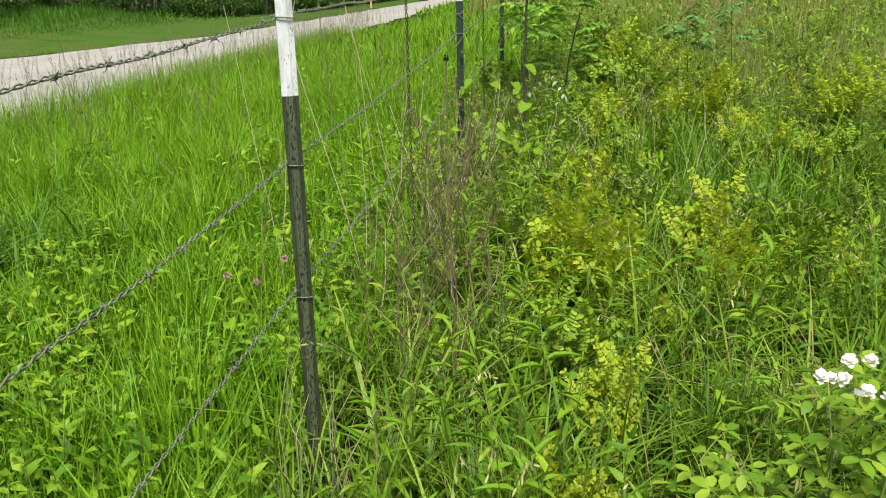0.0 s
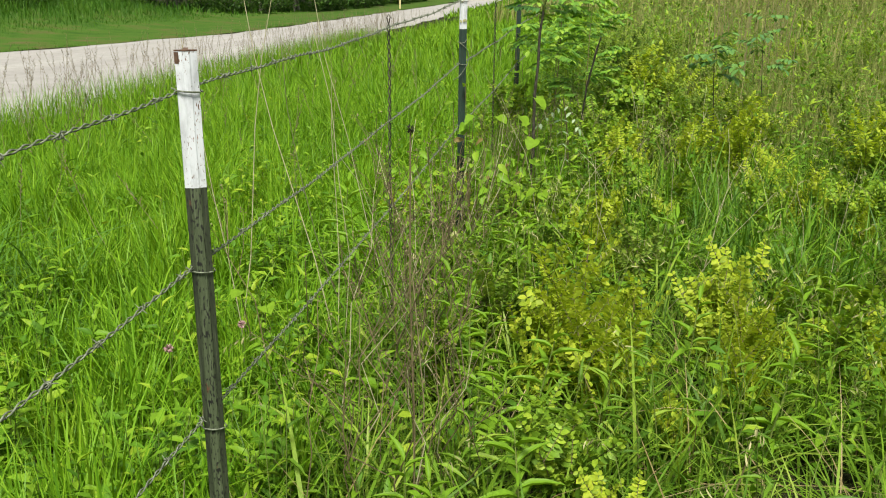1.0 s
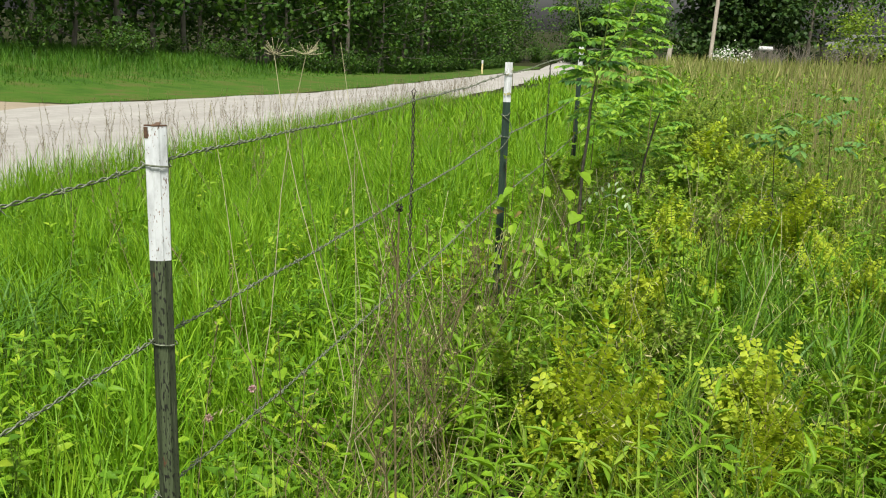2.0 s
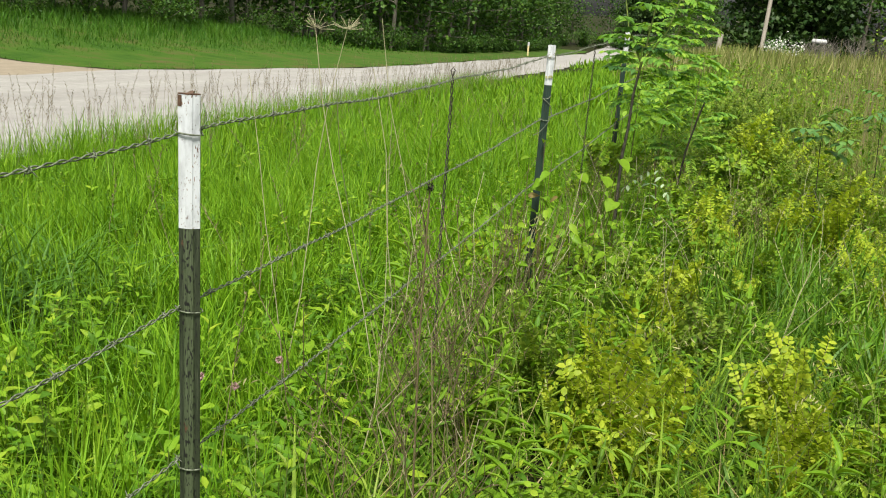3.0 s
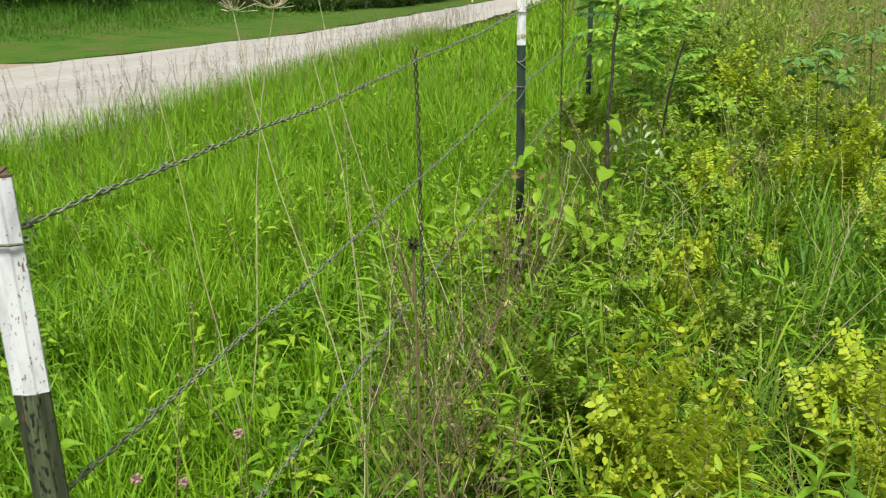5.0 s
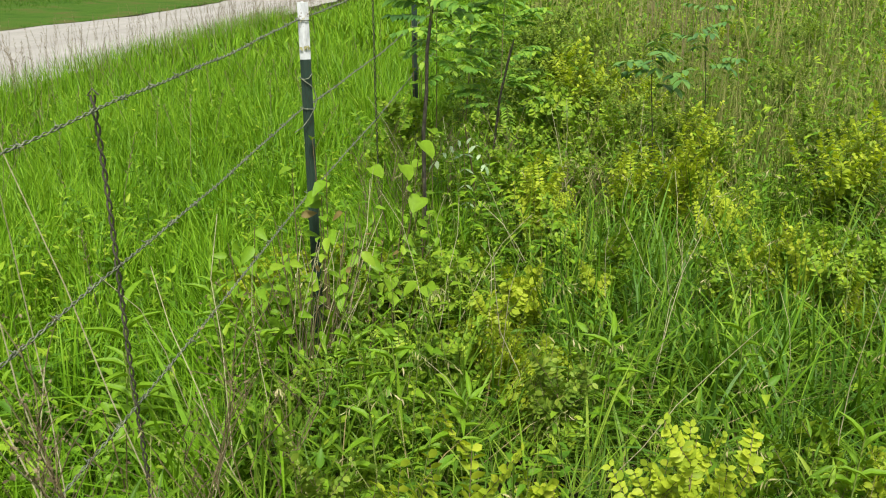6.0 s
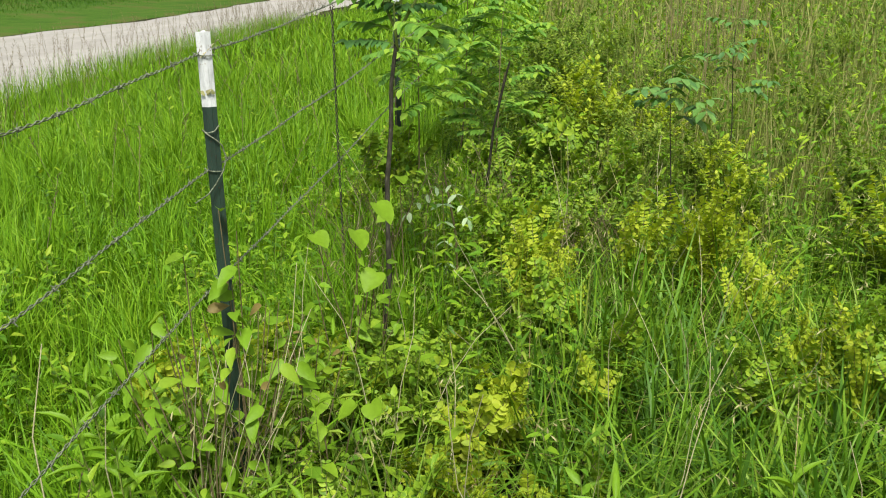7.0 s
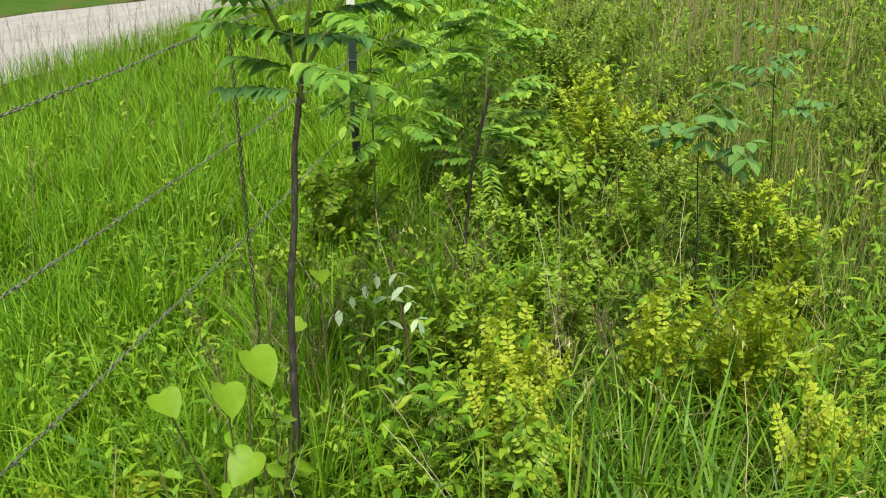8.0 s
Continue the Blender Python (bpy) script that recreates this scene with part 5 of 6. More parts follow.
heart_plant((0.22, 3.42, -0.06), [(0.345, 3.27, 0.74), (0.15, 3.25, 0.65), (0.31, 3.22, 0.535), (0.26, 3.30, 0.64)], 0.080, "seedling with large bright heart-shaped leaves")
heart_plant((0.30, 2.70, -0.05), [(0.30, 2.62, 0.45), (0.36, 2.64, 0.42), (0.42, 2.68, 0.40)], 0.06, "low seedling with bright heart-shaped leaves")
heart_plant((0.0, 2.62, -0.05), [(-0.01, 2.57, 0.83), (-0.09, 2.60, 0.66)], 0.05, "heart-leaved seedling round the foot of the fence post")
heart_plant((0.30, 3.9, -0.06), [(0.30, 3.86, 0.68), (0.22, 3.88, 0.52)], 0.06, "heart-leaved seedling at the foot of the sapling")
heart_plant((-0.45, 1.3, 0.0), [(-0.47, 1.2, 0.40), (-0.38, 1.24, 0.34)], 0.055, "seedling with bright heart-shaped leaves behind the wire")


def sprout(at, tops, leaf, russet, label, material=WEED):
    """A few thin upright shoots with drooping oval leaves."""
    ob = thing("leafy_sprout", at, label, "seedling", "leafy sprouts")
    green, young = [], []
    for top in tops:
        p = np.array(top) - np.array(at)
        soup_part("stem", tubes(np.stack([[0, 0, -0.03], p * [0.4, 0.4, 0.5] + rng.normal(0, 0.01, 3), p])[None], np.array([0.003, 0.0025, 0.0012]), 5), TWIG, ob)
        for u in np.linspace(0.42, 1.0, 7):
            q = p * [u, u, u]
            az = rng.uniform(0, 6.28)
            d = np.array([[math.cos(az), math.sin(az), rng.uniform(-0.9, 0.25)]])
            new_leaf = u > 0.95 and russet and rng.random() < 0.6
            size = leaf * rng.uniform(0.55, 1.1) * (0.75 if new_leaf else 1.0)
            (young if new_leaf else green).append(sprayed(OVATE, q[None] + d * 0.012, d, np.array([[rng.normal(0, 0.4), -0.5 + rng.normal(0, 0.3), 0.7]]), size, size * 0.52))
    for lv_ in green:
        soup_part("leaf", lv_, material if rng.random() < 0.5 else WEED, ob)
    for lv_ in young:
        soup_part("young_leaf", lv_, RUSSET, ob, "russet young leaf")
    return ob


sprout((0.06, 2.76, -0.05), [(0.03, 2.76, 0.89), (0.075, 2.75, 0.84), (0.055, 2.74, 0.70), (0.13, 2.77, 0.64), (0.18, 2.78, 0.55), (0.22, 2.8, 0.6), (-0.03, 2.74, 0.62)], 0.075, True, "leafy sprout with russet tips climbing beside the fence post")
sprout((0.02, 2.58, -0.05), [(-0.02, 2.55, 0.60), (0.06, 2.56, 0.52), (0.11, 2.58, 0.62), (-0.09, 2.55, 0.50), (0.15, 2.60, 0.48), (0.2, 2.62, 0.56), (-0.15, 2.56, 0.42)], 0.064, True, "yellow-green leafy sprout with russet tips before the fence post", GREENSHRUB)
sprout((-0.07, 2.70, -0.05), [(-0.10, 2.66, 0.58), (-0.05, 2.66, 0.50), (-0.18, 2.68, 0.48), (-0.13, 2.6, 0.42), (-0.24, 2.64, 0.52)], 0.075, False, "leafy green sprout at the foot of the fence post")
sprout((0.2, 2.86, -0.05), [(0.16, 2.84, 0.58), (0.24, 2.86, 0.52), (0.30, 2.88, 0.46), (0.2, 2.82, 0.42)], 0.06, True, "yellow-green leafy sprout with russet tips among dead stalks", GREENSHRUB)
sprout((-0.25, 2.85, -0.05), [(-0.3, 2.8, 0.5), (-0.2, 2.8, 0.56), (-0.36, 2.84, 0.44)], 0.075, False, "leafy green sprout beyond the fence wire")
sprout((0.2, 3.25, -0.05), [(0.14, 3.2, 0.52), (0.27, 3.26, 0.6), (0.29, 3.22, 0.5), (0.4, 3.2, 0.42)], 0.06, False, "leafy green sprout among dead stalks")
sprout((0.29, 3.42, -0.05), [(0.27, 3.40, 0.52), (0.31, 3.42, 0.58), (0.35, 3.40, 0.5)], 0.055, False, "leafy green sprout at the foot of the sapling")
sprout((0.03, 5.46, -0.09), [(-0.01, 5.47, 1.02), (0.02, 5.46, 0.92), (0.05, 5.45, 0.80), (-0.04, 5.47, 0.72), (0.09, 5.44, 0.62), (0.0, 5.44, 0.5)], 0.075, False, "leafy vine sprout climbing the far fence post", WEED)
sprout((-0.3, 1.9, -0.03), [(-0.32, 1.85, 0.42), (-0.24, 1.82, 0.38), (-0.4, 1.8, 0.36)], 0.055, False, "leafy green sprout behind the wire")

def lance_weed(at, height, leaves, leaf, material, label):
    """One upright weed: a stem and long narrow leaves that spread and droop."""
    ob = thing("tall_weed", at, label, "weed", "tall weeds")
    tip = np.array([rng.normal(0, 0.05), rng.normal(0, 0.05), height])
    bow = tip * [0.4, 0.4, 0.5]
    soup_part("stem", tubes(np.stack([[0, 0, -0.03], bow, tip])[None], np.array([0.0034, 0.0028, 0.0014]), 5), STEM, ob)
    turn = rng.uniform(0, 6.28)
    for k in range(leaves):
        u = 0.25 + 0.75 * k / (leaves - 1)
        q = bow * u * 2 if u < 0.5 else bow + (tip - bow) * (u - 0.5) * 2
        az, el = turn + k * 2.4 + rng.normal(0, 0.25), 0.25 + 0.75 * u ** 3 + rng.normal(0, 0.12)
        ln = leaf * rng.uniform(0.75, 1.15) * (1.1 - 0.45 * u)
        d = np.array([[math.cos(az) * math.cos(el), math.sin(az) * math.cos(el), math.sin(el)]])
        soup_part("leaf", sprayed(LONGLEAF, q[None], d, np.array([[0, 0, 1.0]]), ln, ln * 0.2), material, ob)
    return ob


for wx, wy, wh, lf in ((-0.40, 2.10, 0.58, 0.15), (-0.28, 1.98, 0.5, 0.14), (-0.18, 2.45, 0.52, 0.13), (-0.10, 2.38, 0.45, 0.13), (-0.26, 2.62, 0.5, 0.12), (0.16, 2.2, 0.42, 0.12), (0.40, 2.25, 0.42, 0.13), (0.52, 2.05, 0.40, 0.13),
                       (0.98, 2.35, 0.45, 0.13), (1.42, 2.5, 0.45, 0.12), (0.35, 0.9, 0.5, 0.12),
                       (0.42, 0.62, 0.46, 0.12), (0.5, 0.85, 0.48, 0.12), (0.3, 0.3, 0.44, 0.11), (0.45, 0.15, 0.42, 0.11), (0.55, 0.4, 0.44, 0.12), (0.25, 1.25, 0.5, 0.12), (0.42, 1.75, 0.5, 0.12), (0.95, 1.2, 0.5, 0.12),
                       (1.3, 1.4, 0.5, 0.12), (1.15, 0.95, 0.46, 0.12), (1.5, 1.8, 0.5, 0.12), (0.15, 3.0, 0.5, 0.11), (0.32, 1.05, 0.55, 0.11), (0.2, -0.05, 0.42, 0.11), (0.42, -0.25, 0.4, 0.11), (0.33, -0.4, 0.38, 0.1)):
    lance_weed((wx, wy, float(ground_z(wx, wy))), wh, 17, lf, WEED, "upright green weed with long narrow drooping leaves")

# broken branch with pale undersides
branch = thing("broken_branch", (0.385, 4.12, 0.38), "broken twig with pale silvery wilted leaves", "branch")
rb, lv = [], []
for bx, wy, ln in (((0.04, 0.0, 0.22), (-0.7, -0.4, -0.35), 0.17), ((0.03, 0.02, 0.18), (0.1, -0.4, -0.9), 0.24), ((0.05, 0.0, 0.24), (0.45, -0.4, -0.5), 0.16)):
    r, l = feathered(bx, wy, ln, 4, 0.052, 0.42, OVAL, hang=0.05)
    rb.append(r)
    lv.append(l)
soup_part("twig", joined(*rb, tubes(np.array([[(0.1, 0.1, -0.5), (0.08, 0.05, 0.0), (0.04, 0.0, 0.26)]]), np.array([0.006, 0.005, 0.004]), 6)), TWIG, branch)
soup_part("foliage", joined(*lv), SILVER, branch)


# ---- wild rose in flower ----
def rose_bush(at, canes, tall, label):
    ob = thing("wild_rose", at, label, "rose bush")
    main = bent_twigs(canes, (0, 0, -0.03), tall, 0.30, 6, 0.02)
    for c in range(canes):
        soup_part("cane", tubes(main[c:c + 1], np.linspace(0.005, 0.0015, 6), 5), STEM, ob)
    ribs, lvs = [], []
    for c in range(canes):
        for u in np.linspace(0.3, 1.0, 13):
            q = u * 5
            i = min(int(q), 4)
            p = main[c, i] + (main[c, i + 1] - main[c, i]) * (q - i)
            az = rng.uniform(0, 6.28)
            r, l = feathered(p, (math.cos(az), math.sin(az), 0.85), 0.095, 3, 0.036, 0.6, OVAL)
            ribs.append(r)
            lvs.append(l)
    tagged(soup_part("leaf_stalk", joined(*ribs), STEM, ob), kind="stuff")
    soup_part("foliage", joined(*lvs), ROSE, ob)
    return ob


rose_bush((1.04, -0.42, 0.0), 14, 0.80, "wild rose bush with fresh green leaves and white flowers")
rose_bush((0.98, -0.56, -0.02), 9, 0.58, "low wild rose with fresh green leaves")


def blossom(at, size):
    ob = tagged(new("rose_flower"), "white wild rose blossom with crumpled petals", "flower", "rose flowers")
    ob.matrix_world = pose(*at)
    ob.rotation_euler = (rng.uniform(-0.7, 0.3), rng.uniform(-0.5, 0.5), rng.uniform(0, 6))
    for k in range(12):
        az, el = k * 2.4, 0.1 + 1.2 * (k / 12)
        v = sprayed(ROUND, np.array([(0, 0, 0.0)]), [(math.cos(az) * math.cos(el), math.sin(az) * math.cos(el), math.sin(el))], [(0, 0, 1)], size * rng.uniform(0.42, 0.55), size * 0.42)
        soup_part("petal", v, PETAL, ob, smooth=True)
    return ob


for f_ in ((0.955, -0.56, 0.755), (1.0, -0.53, 0.77), (0.975, -0.535, 0.74), (1.02, -0.56, 0.735), (1.045, -0.66, 0.70), (1.04, -0.50, 0.755), (0.99, -0.555, 0.75), (1.035, -0.60, 0.745), (1.06, -0.545, 0.74), (1.005, -0.575, 0.735)):
    blossom(f_, 0.027)

# clover heads
for cx_, cy_, cz_ in ((-0.44, 1.16, 0.31), (-0.47, 0.94, 0.30), (-0.54, 0.86, 0.35)):
    ob = tagged(new("clover_flower"), "pink clover flower head on a thin stem", "flower", "clover flowers")
    ob.matrix_world = pose(cx_, cy_, cz_)
    dd = unit(rng.normal(0, 1, (70, 3)) + [0, 0, 0.3])
    soup_part("head", sprayed(CHIP, dd * 0.004, dd, rng.normal(0, 1, (70, 3)), 0.011, 0.005), CLOVER, ob)
    soup_part("stem", tubes(np.array([[(0.01, 0, -cz_ - 0.02), (0.005, 0, -0.15), (0, 0, 0)]]), np.array([0.0015, 0.0015, 0.001])), STEM, ob)


# ---- woods ----
def forest_tree(height, crown_low, spread, leaves, seed, trunk_r=0.14, leaf=0.17, material=None):
    global rng
    rng = np.random.default_rng(300 + seed)
    ob = tagged(new("tree"), "dark leafy tree at the edge of the woods", "tree", "woodland trees")
    s = np.linspace(0, 1, 8)
    trunk = np.stack([0.25 * np.sin(s * 3 + seed), 0.2 * np.sin(s * 4 + seed * 2), -0.3 + (height * 0.92) * s], -1)
    limbs = [tubes(trunk[None], trunk_r * (1 - 0.8 * s), 7)]
    ends = []
    for b in range(22):
        u = crown_low + (0.97 - crown_low) * b / 21
        p = np.array([np.interp(u, s, trunk[:, c]) for c in range(3)])
        az, reach = b * 2.4 + rng.normal(0, 0.4), spread * (1.15 - 0.75 * u) * rng.uniform(0.7, 1.1)
        e = p + np.array([math.cos(az) * reach, math.sin(az) * reach, reach * rng.uniform(-0.05, 0.5)])
        limbs.append(tubes(np.stack([p, (p + e) / 2 + [0, 0, 0.05], e])[None], np.array([0.3, 0.2, 0.08]) * trunk_r, 4))
        for k in np.linspace(0.3, 1.05, 5):
            ends.append(p + (e - p) * k)
    soup_part("trunk", joined(*limbs), TRUNK, ob)
    ends = np.array(ends)
    c = ends[rng.integers(0, len(ends), leaves)] + rng.normal(0, 1, (leaves, 3)) * [0.42, 0.42, 0.32]
    c[:, 2] = np.maximum(c[:, 2], 0.1)
    soup_part("crown", sprayed(CHIP, c, rng.normal(0, 1, (leaves, 3)) + [0, 0, -0.3], rng.normal(0, 0.5, (leaves, 3)) + [0, 0, 1.0], leaf * rng.uniform(0.6, 1.3, leaves), leaf * 0.7), material or FOREST, ob)
    return ob


TREES = [forest_tree(9.0, 0.2, 3.0, 1150, 1, 0.13, 0.325), forest_tree(11.0, 0.28, 3.4, 1150, 2, 0.15, 0.325), forest_tree(8.0, 0.14, 2.6, 1150, 3, 0.11, 0.30), forest_tree(10.0, 0.33, 3.0, 1150, 4, 0.14, 0.325)]
rng = np.random.default_rng(21)
SITES = []
for y in np.arange(4, 116, 2.5):
    edge = float(road_far(y)) - (9.5 if y < 34 else 9.5 - 5.0 * min(1, (y - 34) / 14))
    for row in range(3):
        SITES.append((edge - 1.2 - row * 3.0 + rng.normal(0, 0.7), y + rng.normal(0, 0.8)))
for k, (tx, ty) in enumerate(SITES):
    m = pose(tx, ty, float(ground_z(tx, ty)) - 0.1, 0, 0, rng.uniform(0, 360))
    if k < 4:
        TREES[k].matrix_basis = m
    else:
        copy_thing(TREES[k % 4], m)


def thicket(seed):
    global rng
    rng = np.random.default_rng(500 + seed)
    ob = tagged(new("thicket_bush"), "low dark green bush below the trees", "bush", "thicket bushes")
    tw = bent_twigs(14, (0, 0, -0.05), 1.6, 0.9, 6, 0.06)
    soup_part("twig", tubes(tw, np.linspace(0.02, 0.005, 6)), TRUNK, ob)
    i, j = rng.integers(0, 14, 1000), rng.integers(1, 6, 1000)
    c = tw[i, j] + rng.normal(0, 0.16, (1000, 3))
    c[:, 2] = np.abs(c[:, 2])
    soup_part("foliage", sprayed(CHIP, c, rng.normal(0, 1, (1000, 3)), rng.normal(0, 0.4, (1000, 3)) + [0, 0, 1.0], 0.15 * rng.uniform(0.6, 1.3, 1000), 0.085), FOREST, ob)
    return ob


THICK = [thicket(1), thicket(2)]
rng = np.random.default_rng(22)
k = 0
for y in np.arange(0, 95, 2.2):
    edge = float(road_far(y)) - (9.5 if y < 34 else 9.5 - 5.0 * min(1, (y - 34) / 14))
    tx, ty = edge + 0.6 + rng.normal(0, 0.6), y + rng.normal(0, 0.5)
    m = pose(tx, ty, float(ground_z(tx, ty)), 0, 0, rng.uniform(0, 360))
    if k < 2:
        THICK[k].matrix_basis = m
    else:
        ob = copy_thing(THICK[k % 2], m)
        ob.scale = (1, 1, rng.uniform(0.6, 1.1))
    k += 1

for bx, by in ((-25, 107), (-22.5, 109), (-20.2, 107.5), (-18.2, 110), (-16.4, 112), (-14.6, 114), (-12.8, 115), (-11.0, 116), (-23.5, 113), (-19, 115)):
    far_thicket = copy_thing(THICK[int(-bx) % 2], pose(bx, by, float(ground_z(bx, by)) - 0.1, 0, 0, 40 * bx))
    far_thicket.scale = (1.6, 1.6, 1.7)

# ---- far side of the field ----
far_cedar = forest_tree(7.5, 0.04, 2.4, 3200, 9, 0.16, 0.41, CEDAR)
tagged(far_cedar, "dark dense cedar tree across the field", "cedar tree", "far cedars")
far_cedar.name = "cedar_tree"
rng = np.random.default_rng(31)
first = True
for cx_, cy_ in ((1.4, 62), (3.4, 65), (5.2, 63), (2.6, 69), (6.4, 69), (4.4, 74), (-9.5, 104), (-12, 110)):
    m = pose(cx_, cy_, float(ground_z(cx_, cy_)) - 0.2, 0, 0, rng.uniform(0, 360))
    if first:
        far_cedar.matrix_basis, first = m, False
    else:
        copy_thing(far_cedar, m)

for cx_, cy_ in ((-17, 122), (-14.5, 119), (-12, 123), (-9.8, 118), (-7.5, 122), (-5.6, 119), (-3.8, 124), (-13, 128), (-8.5, 129), (-5, 130), (8.5, 66), (11.0, 68), (13.8, 65), (17, 69), (20.5, 67), (24, 70), (28, 68), (10, 73), (15, 74), (21, 75), (33, 72)):
    ob = copy_thing(TREES[int(cx_ * 7) % 4], pose(cx_, cy_, float(ground_z(cx_, cy_)) - 0.3, 0, 0, rng.uniform(0, 360)))
    tagged(ob, "leafy green tree in the distance", "tree", "far trees")

pole = thing("utility_pole", (1.62, 54.0, -0.8), "leaning pale weathered wooden utility pole", "utility pole")
pole.rotation_euler = (0.0, radians(1.5), 0.0)
soup_part("shaft", tubes(np.array([[(0, 0, -0.5), (0, 0, 3), (0.0, 0, 7), (0, 0, 9.5)]]), np.array([0.12, 0.115, 0.105, 0.09]), 12), POLEWOOD, pole, smooth=True)

gate_post = thing("gate_post", (-0.75, 53.5, -0.75), "old grey wooden gate post at the field end", "post")
soup_part("post", tubes(np.array([[(0, 0, -0.3), (0.05, 0, 0.8), (0.12, 0, 1.45)]]), np.array([0.16, 0.15, 0.14]), 9), POLEWOOD, gate_post, smooth=True)

# pale flowering bush by the pole
pale = tagged(new("flowering_bush"), "low bush covered in white blossom", "bush")
pale.matrix_world = pose(2.8, 54.5, -0.8)
tw = bent_twigs(16, (0, 0, -0.05), 1.5, 1.3, 6, 0.08)
soup_part("twig", tubes(tw, np.linspace(0.02, 0.005, 6)), TRUNK, pale)
i, j = rng.integers(0, 16, 900), rng.integers(2, 6, 900)
soup_part("foliage", sprayed(CHIP, tw[i, j] + rng.normal(0, 0.2, (900, 3)), rng.normal(0, 1, (900, 3)), rng.normal(0, 0.4, (900, 3)) + [0, 0, 1.0], 0.14, 0.1), BANK, pale)
i, j = rng.integers(0, 16, 500), rng.integers(3, 6, 500)
soup_part("blossom", sprayed(CHIP, tw[i, j] + rng.normal(0, 0.2, (500, 3)) + [0, -0.05, 0.08], rng.normal(0, 1, (500, 3)), rng.normal(0, 0.4, (500, 3)) + [0, 0, 1.0], 0.16, 0.12), PETAL, pale)

marker = thing("road_marker", (-13.8, 62.0, float(ground_z(-13.8, 62.0))), "slim pale yellow marker post by the road", "marker post")
part("post", prism([(-0.06, -0.02), (0.06, -0.02), (0.05, 0.02), (-0.05, 0.02)], -0.2, 0.75), YELLOWPLASTIC, marker)
part("cap", prism([(-0.065, -0.025), (0.065, -0.025), (0.055, 0.025), (-0.055, 0.025)], 0.75, 1.0), BODYPAINT, marker, "white reflective cap")

rail = thing("gate_rail", (1.0, 54.2, -0.42), "grey weathered wooden rail by the old gate post", "rail")
soup_part("pole", tubes(np.array([[(-1.6, 0, 0.12), (-0.4, 0.02, 0.06), (0.7, 0, 0.02), (1.9, 0.03, -0.05)]]), np.array([0.09, 0.1, 0.1, 0.09]), 8), POLEWOOD, rail, smooth=True)
for ex in (-1.4, 0.2, 1.7):
    soup_part("support", tubes(np.array([[(ex, 0.05, -0.6), (ex, 0.05, 0.0)]]), np.array([0.08, 0.07]), 8), POLEWOOD, rail, smooth=True)

tank = thing("water_tank", (4.75, 55.5, 0.70), "small white rounded tank half hidden by brush", "tank")
soup_part("drum", tubes(np.array([[(-0.42, 0, 0), (-0.4, 0, 0), (-0.35, 0, 0), (0.35, 0, 0), (0.4, 0, 0), (0.42, 0, 0)]]), np.array([0.01, 0.09, 0.14, 0.14, 0.09, 0.01]), 14), BODYPAINT, tank, smooth=True)
for ex in (-0.3, 0.3):
    part("leg", prism([(ex - 0.03, -0.1), (ex + 0.03, -0.1), (ex + 0.03, 0.1), (ex - 0.03, 0.1)], -1.6, -0.11), TRUNK, tank)


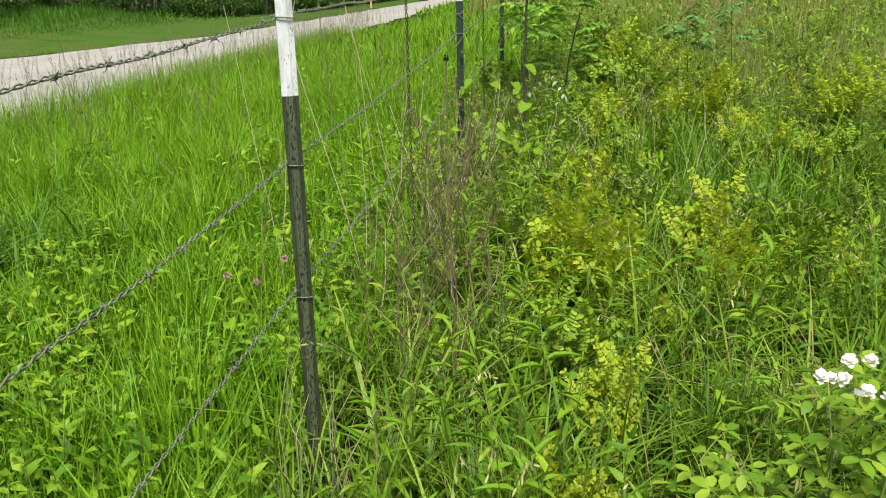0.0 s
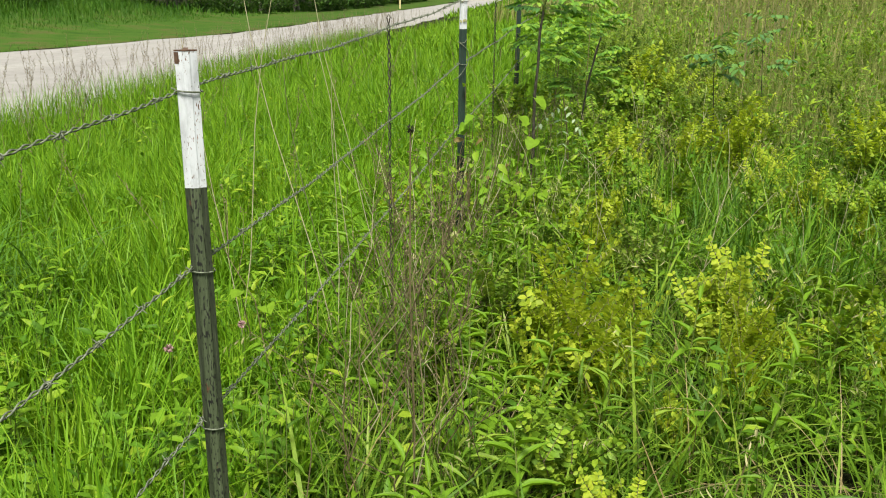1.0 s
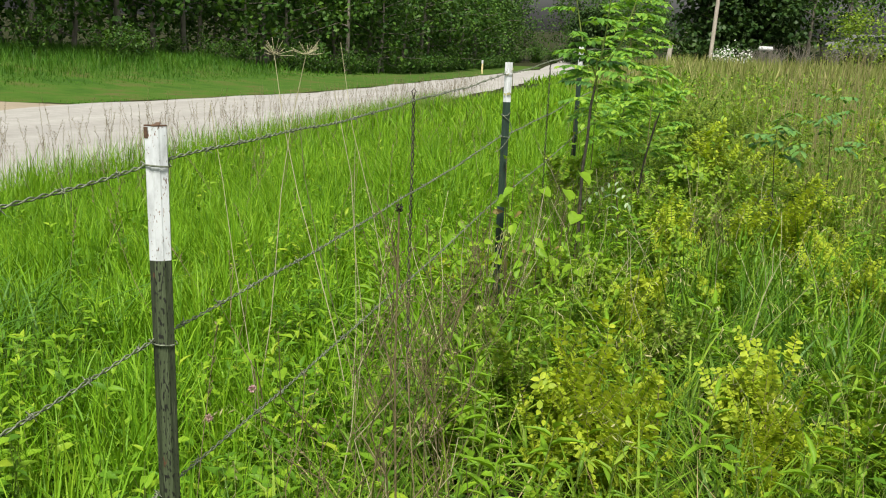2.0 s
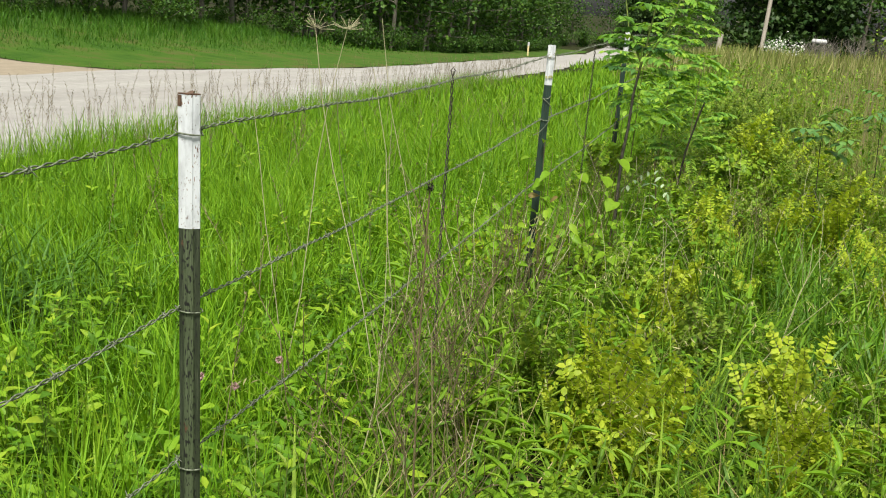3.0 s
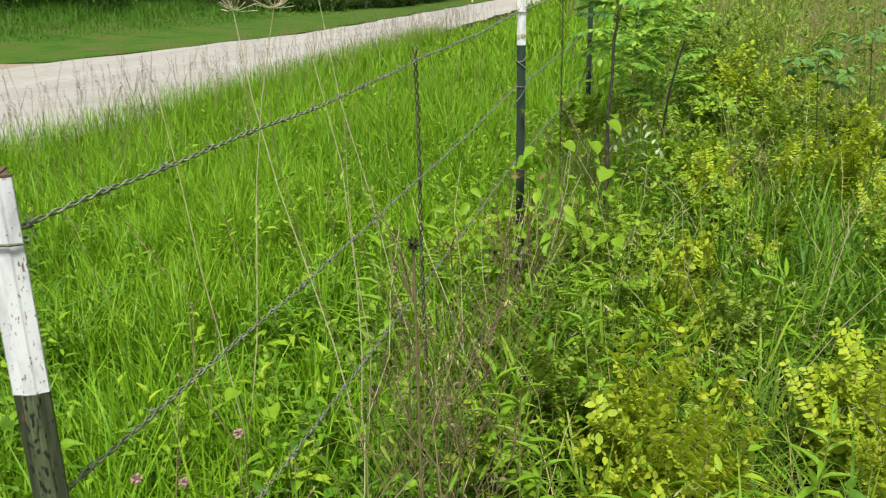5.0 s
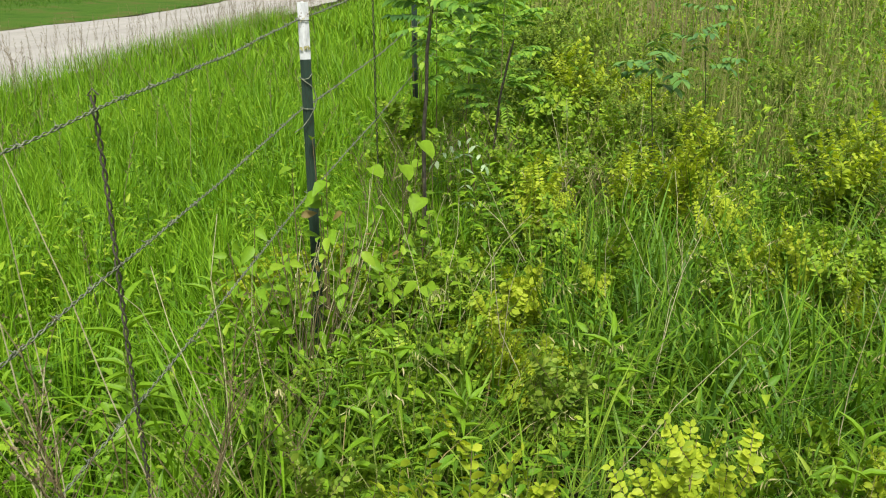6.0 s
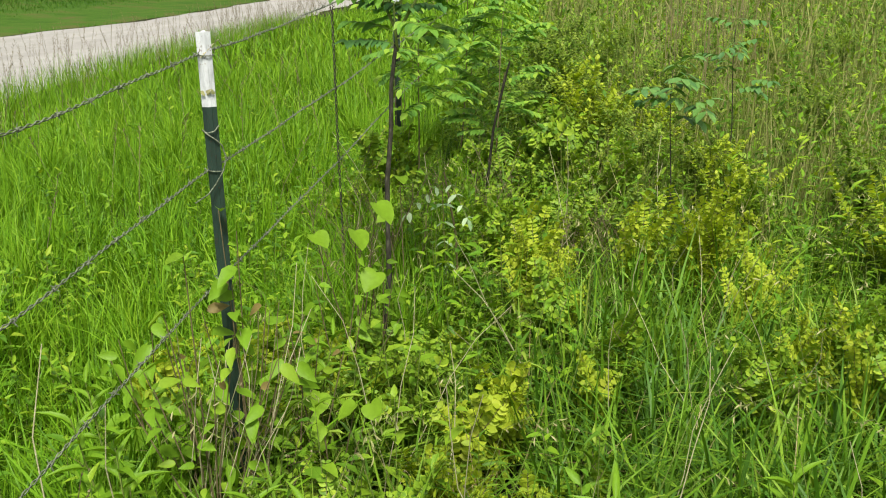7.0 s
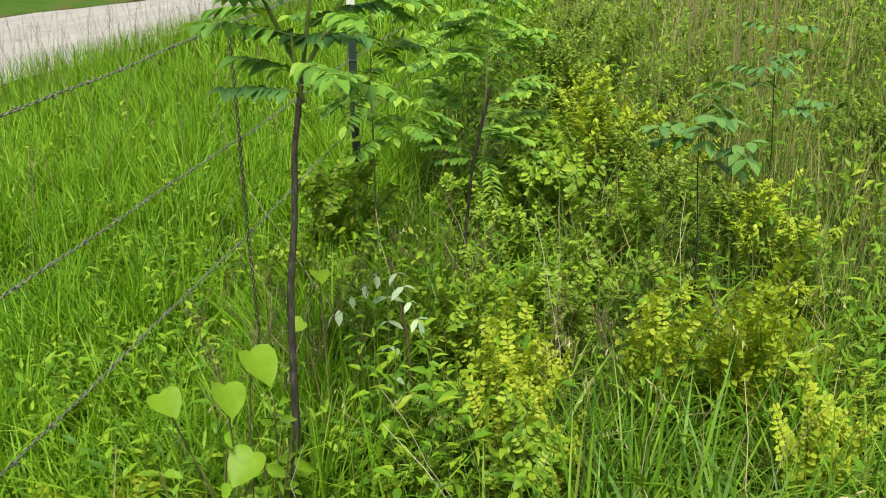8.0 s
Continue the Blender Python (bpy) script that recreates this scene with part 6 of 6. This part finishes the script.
def parked_car(at, turn):
    """A grey parked car seen side on across the field."""
    car = thing("parked_car", at, "grey car parked beyond the field brush", "car", "", turn)
    side = [(-2.1, 0.35), (-2.15, 0.75), (-1.95, 0.92), (-1.2, 0.98), (-0.6, 1.42), (0.9, 1.45), (1.55, 1.0), (2.05, 0.9), (2.15, 0.6), (2.1, 0.33)]
    bm = bmesh.new()
    rings = []
    for yy, pull in ((-0.85, 0.0), (-0.8, 0.03), (0.8, 0.03), (0.85, 0.0)):
        rings.append([bm.verts.new((x, yy, z + pull)) for x, z in side])
    for r0, r1 in zip(rings, rings[1:]):
        for i in range(len(side)):
            j = (i + 1) % len(side)
            bm.faces.new((r0[i], r0[j], r1[j], r1[i]))
    bm.faces.new(rings[0])
    bm.faces.new(list(reversed(rings[-1])))
    bmesh.ops.recalc_face_normals(bm, faces=bm.faces[:])
    part("body", bm, GREYPAINT, car)
    for yy in (-0.862, 0.862):
        for x0, x1, x2, x3 in ((-1.05, -0.55, 0.12, 0.12), (0.2, 0.2, 0.85, 1.3)):
            bm = bmesh.new()
            quad = [(x0, 1.0), (x1, 1.36), (x2, 1.38), (x3, 1.0)]
            v0 = [bm.verts.new((x, yy, z)) for x, z in quad]
            v1 = [bm.verts.new((x, yy * 0.99, z)) for x, z in quad]
            bm.faces.new(v0)
            bm.faces.new(list(reversed(v1)))
            for i in range(4):
                bm.faces.new((v0[i], v1[i], v1[(i + 1) % 4], v0[(i + 1) % 4]))
            bmesh.ops.recalc_face_normals(bm, faces=bm.faces[:])
            part("window", bm, DARKGLASS, car, "dark side window")
        for xx in (-1.35, 1.35):
            soup_part("wheel", tubes(np.array([[(xx, yy - 0.1, 0.33), (xx, yy - 0.08, 0.33), (xx, yy + 0.04, 0.33), (xx, yy + 0.05, 0.33)]]), np.array([0.05, 0.32, 0.32, 0.05]), 16), DARKGLASS, car, "dark rubber wheel", True)
    return car


parked_car((10.6, 58.5, float(ground_z(10.6, 58.5)) - 0.05), 8)

# grey brush in front of the far yard
for bx, by, bs in ((4.7, 54.6, 1.1), (4.2, 55.0, 1.0), (5.4, 54.4, 1.1), (5.2, 53.5, 0.9), (6.6, 54.0, 1.1), (8.3, 53.5, 0.9), (10.2, 54.0, 1.0), (12.0, 53.0, 1.0), (3.9, 57.0, 0.9)):
    ob = tagged(new("brush"), "thin grey-tan leafless brush at the field end", "brush", "far brush")
    ob.matrix_world = pose(bx, by, float(ground_z(bx, by)))
    tw = bent_twigs(60, (0, 0, -0.05), 1.9 * bs, 0.8 * bs, 6, 0.08)
    tagged(soup_part("twig", tubes(tw, np.linspace(0.012, 0.005, 6)), GREYTWIG, ob), kind="stuff")


# yellow-green bushes that hide most of the far yard
far_bush = forest_tree(3.4, 0.06, 1.7, 1500, 14, 0.05, 0.2, BRUSH)
far_bush.name = "far_bush"
tagged(far_bush, "broad yellow-green leafy bush at the field end", "bush", "far bushes")
for k, (bx, by) in enumerate(((9.6, 55.2), (12.0, 56.0), (14.3, 55.0), (16.8, 56.0))):
    m = pose(bx, by, float(ground_z(bx, by)) - 0.2, 0, 0, 70 * k)
    if k:
        copy_thing(far_bush, m)
    else:
        far_bush.matrix_basis = m
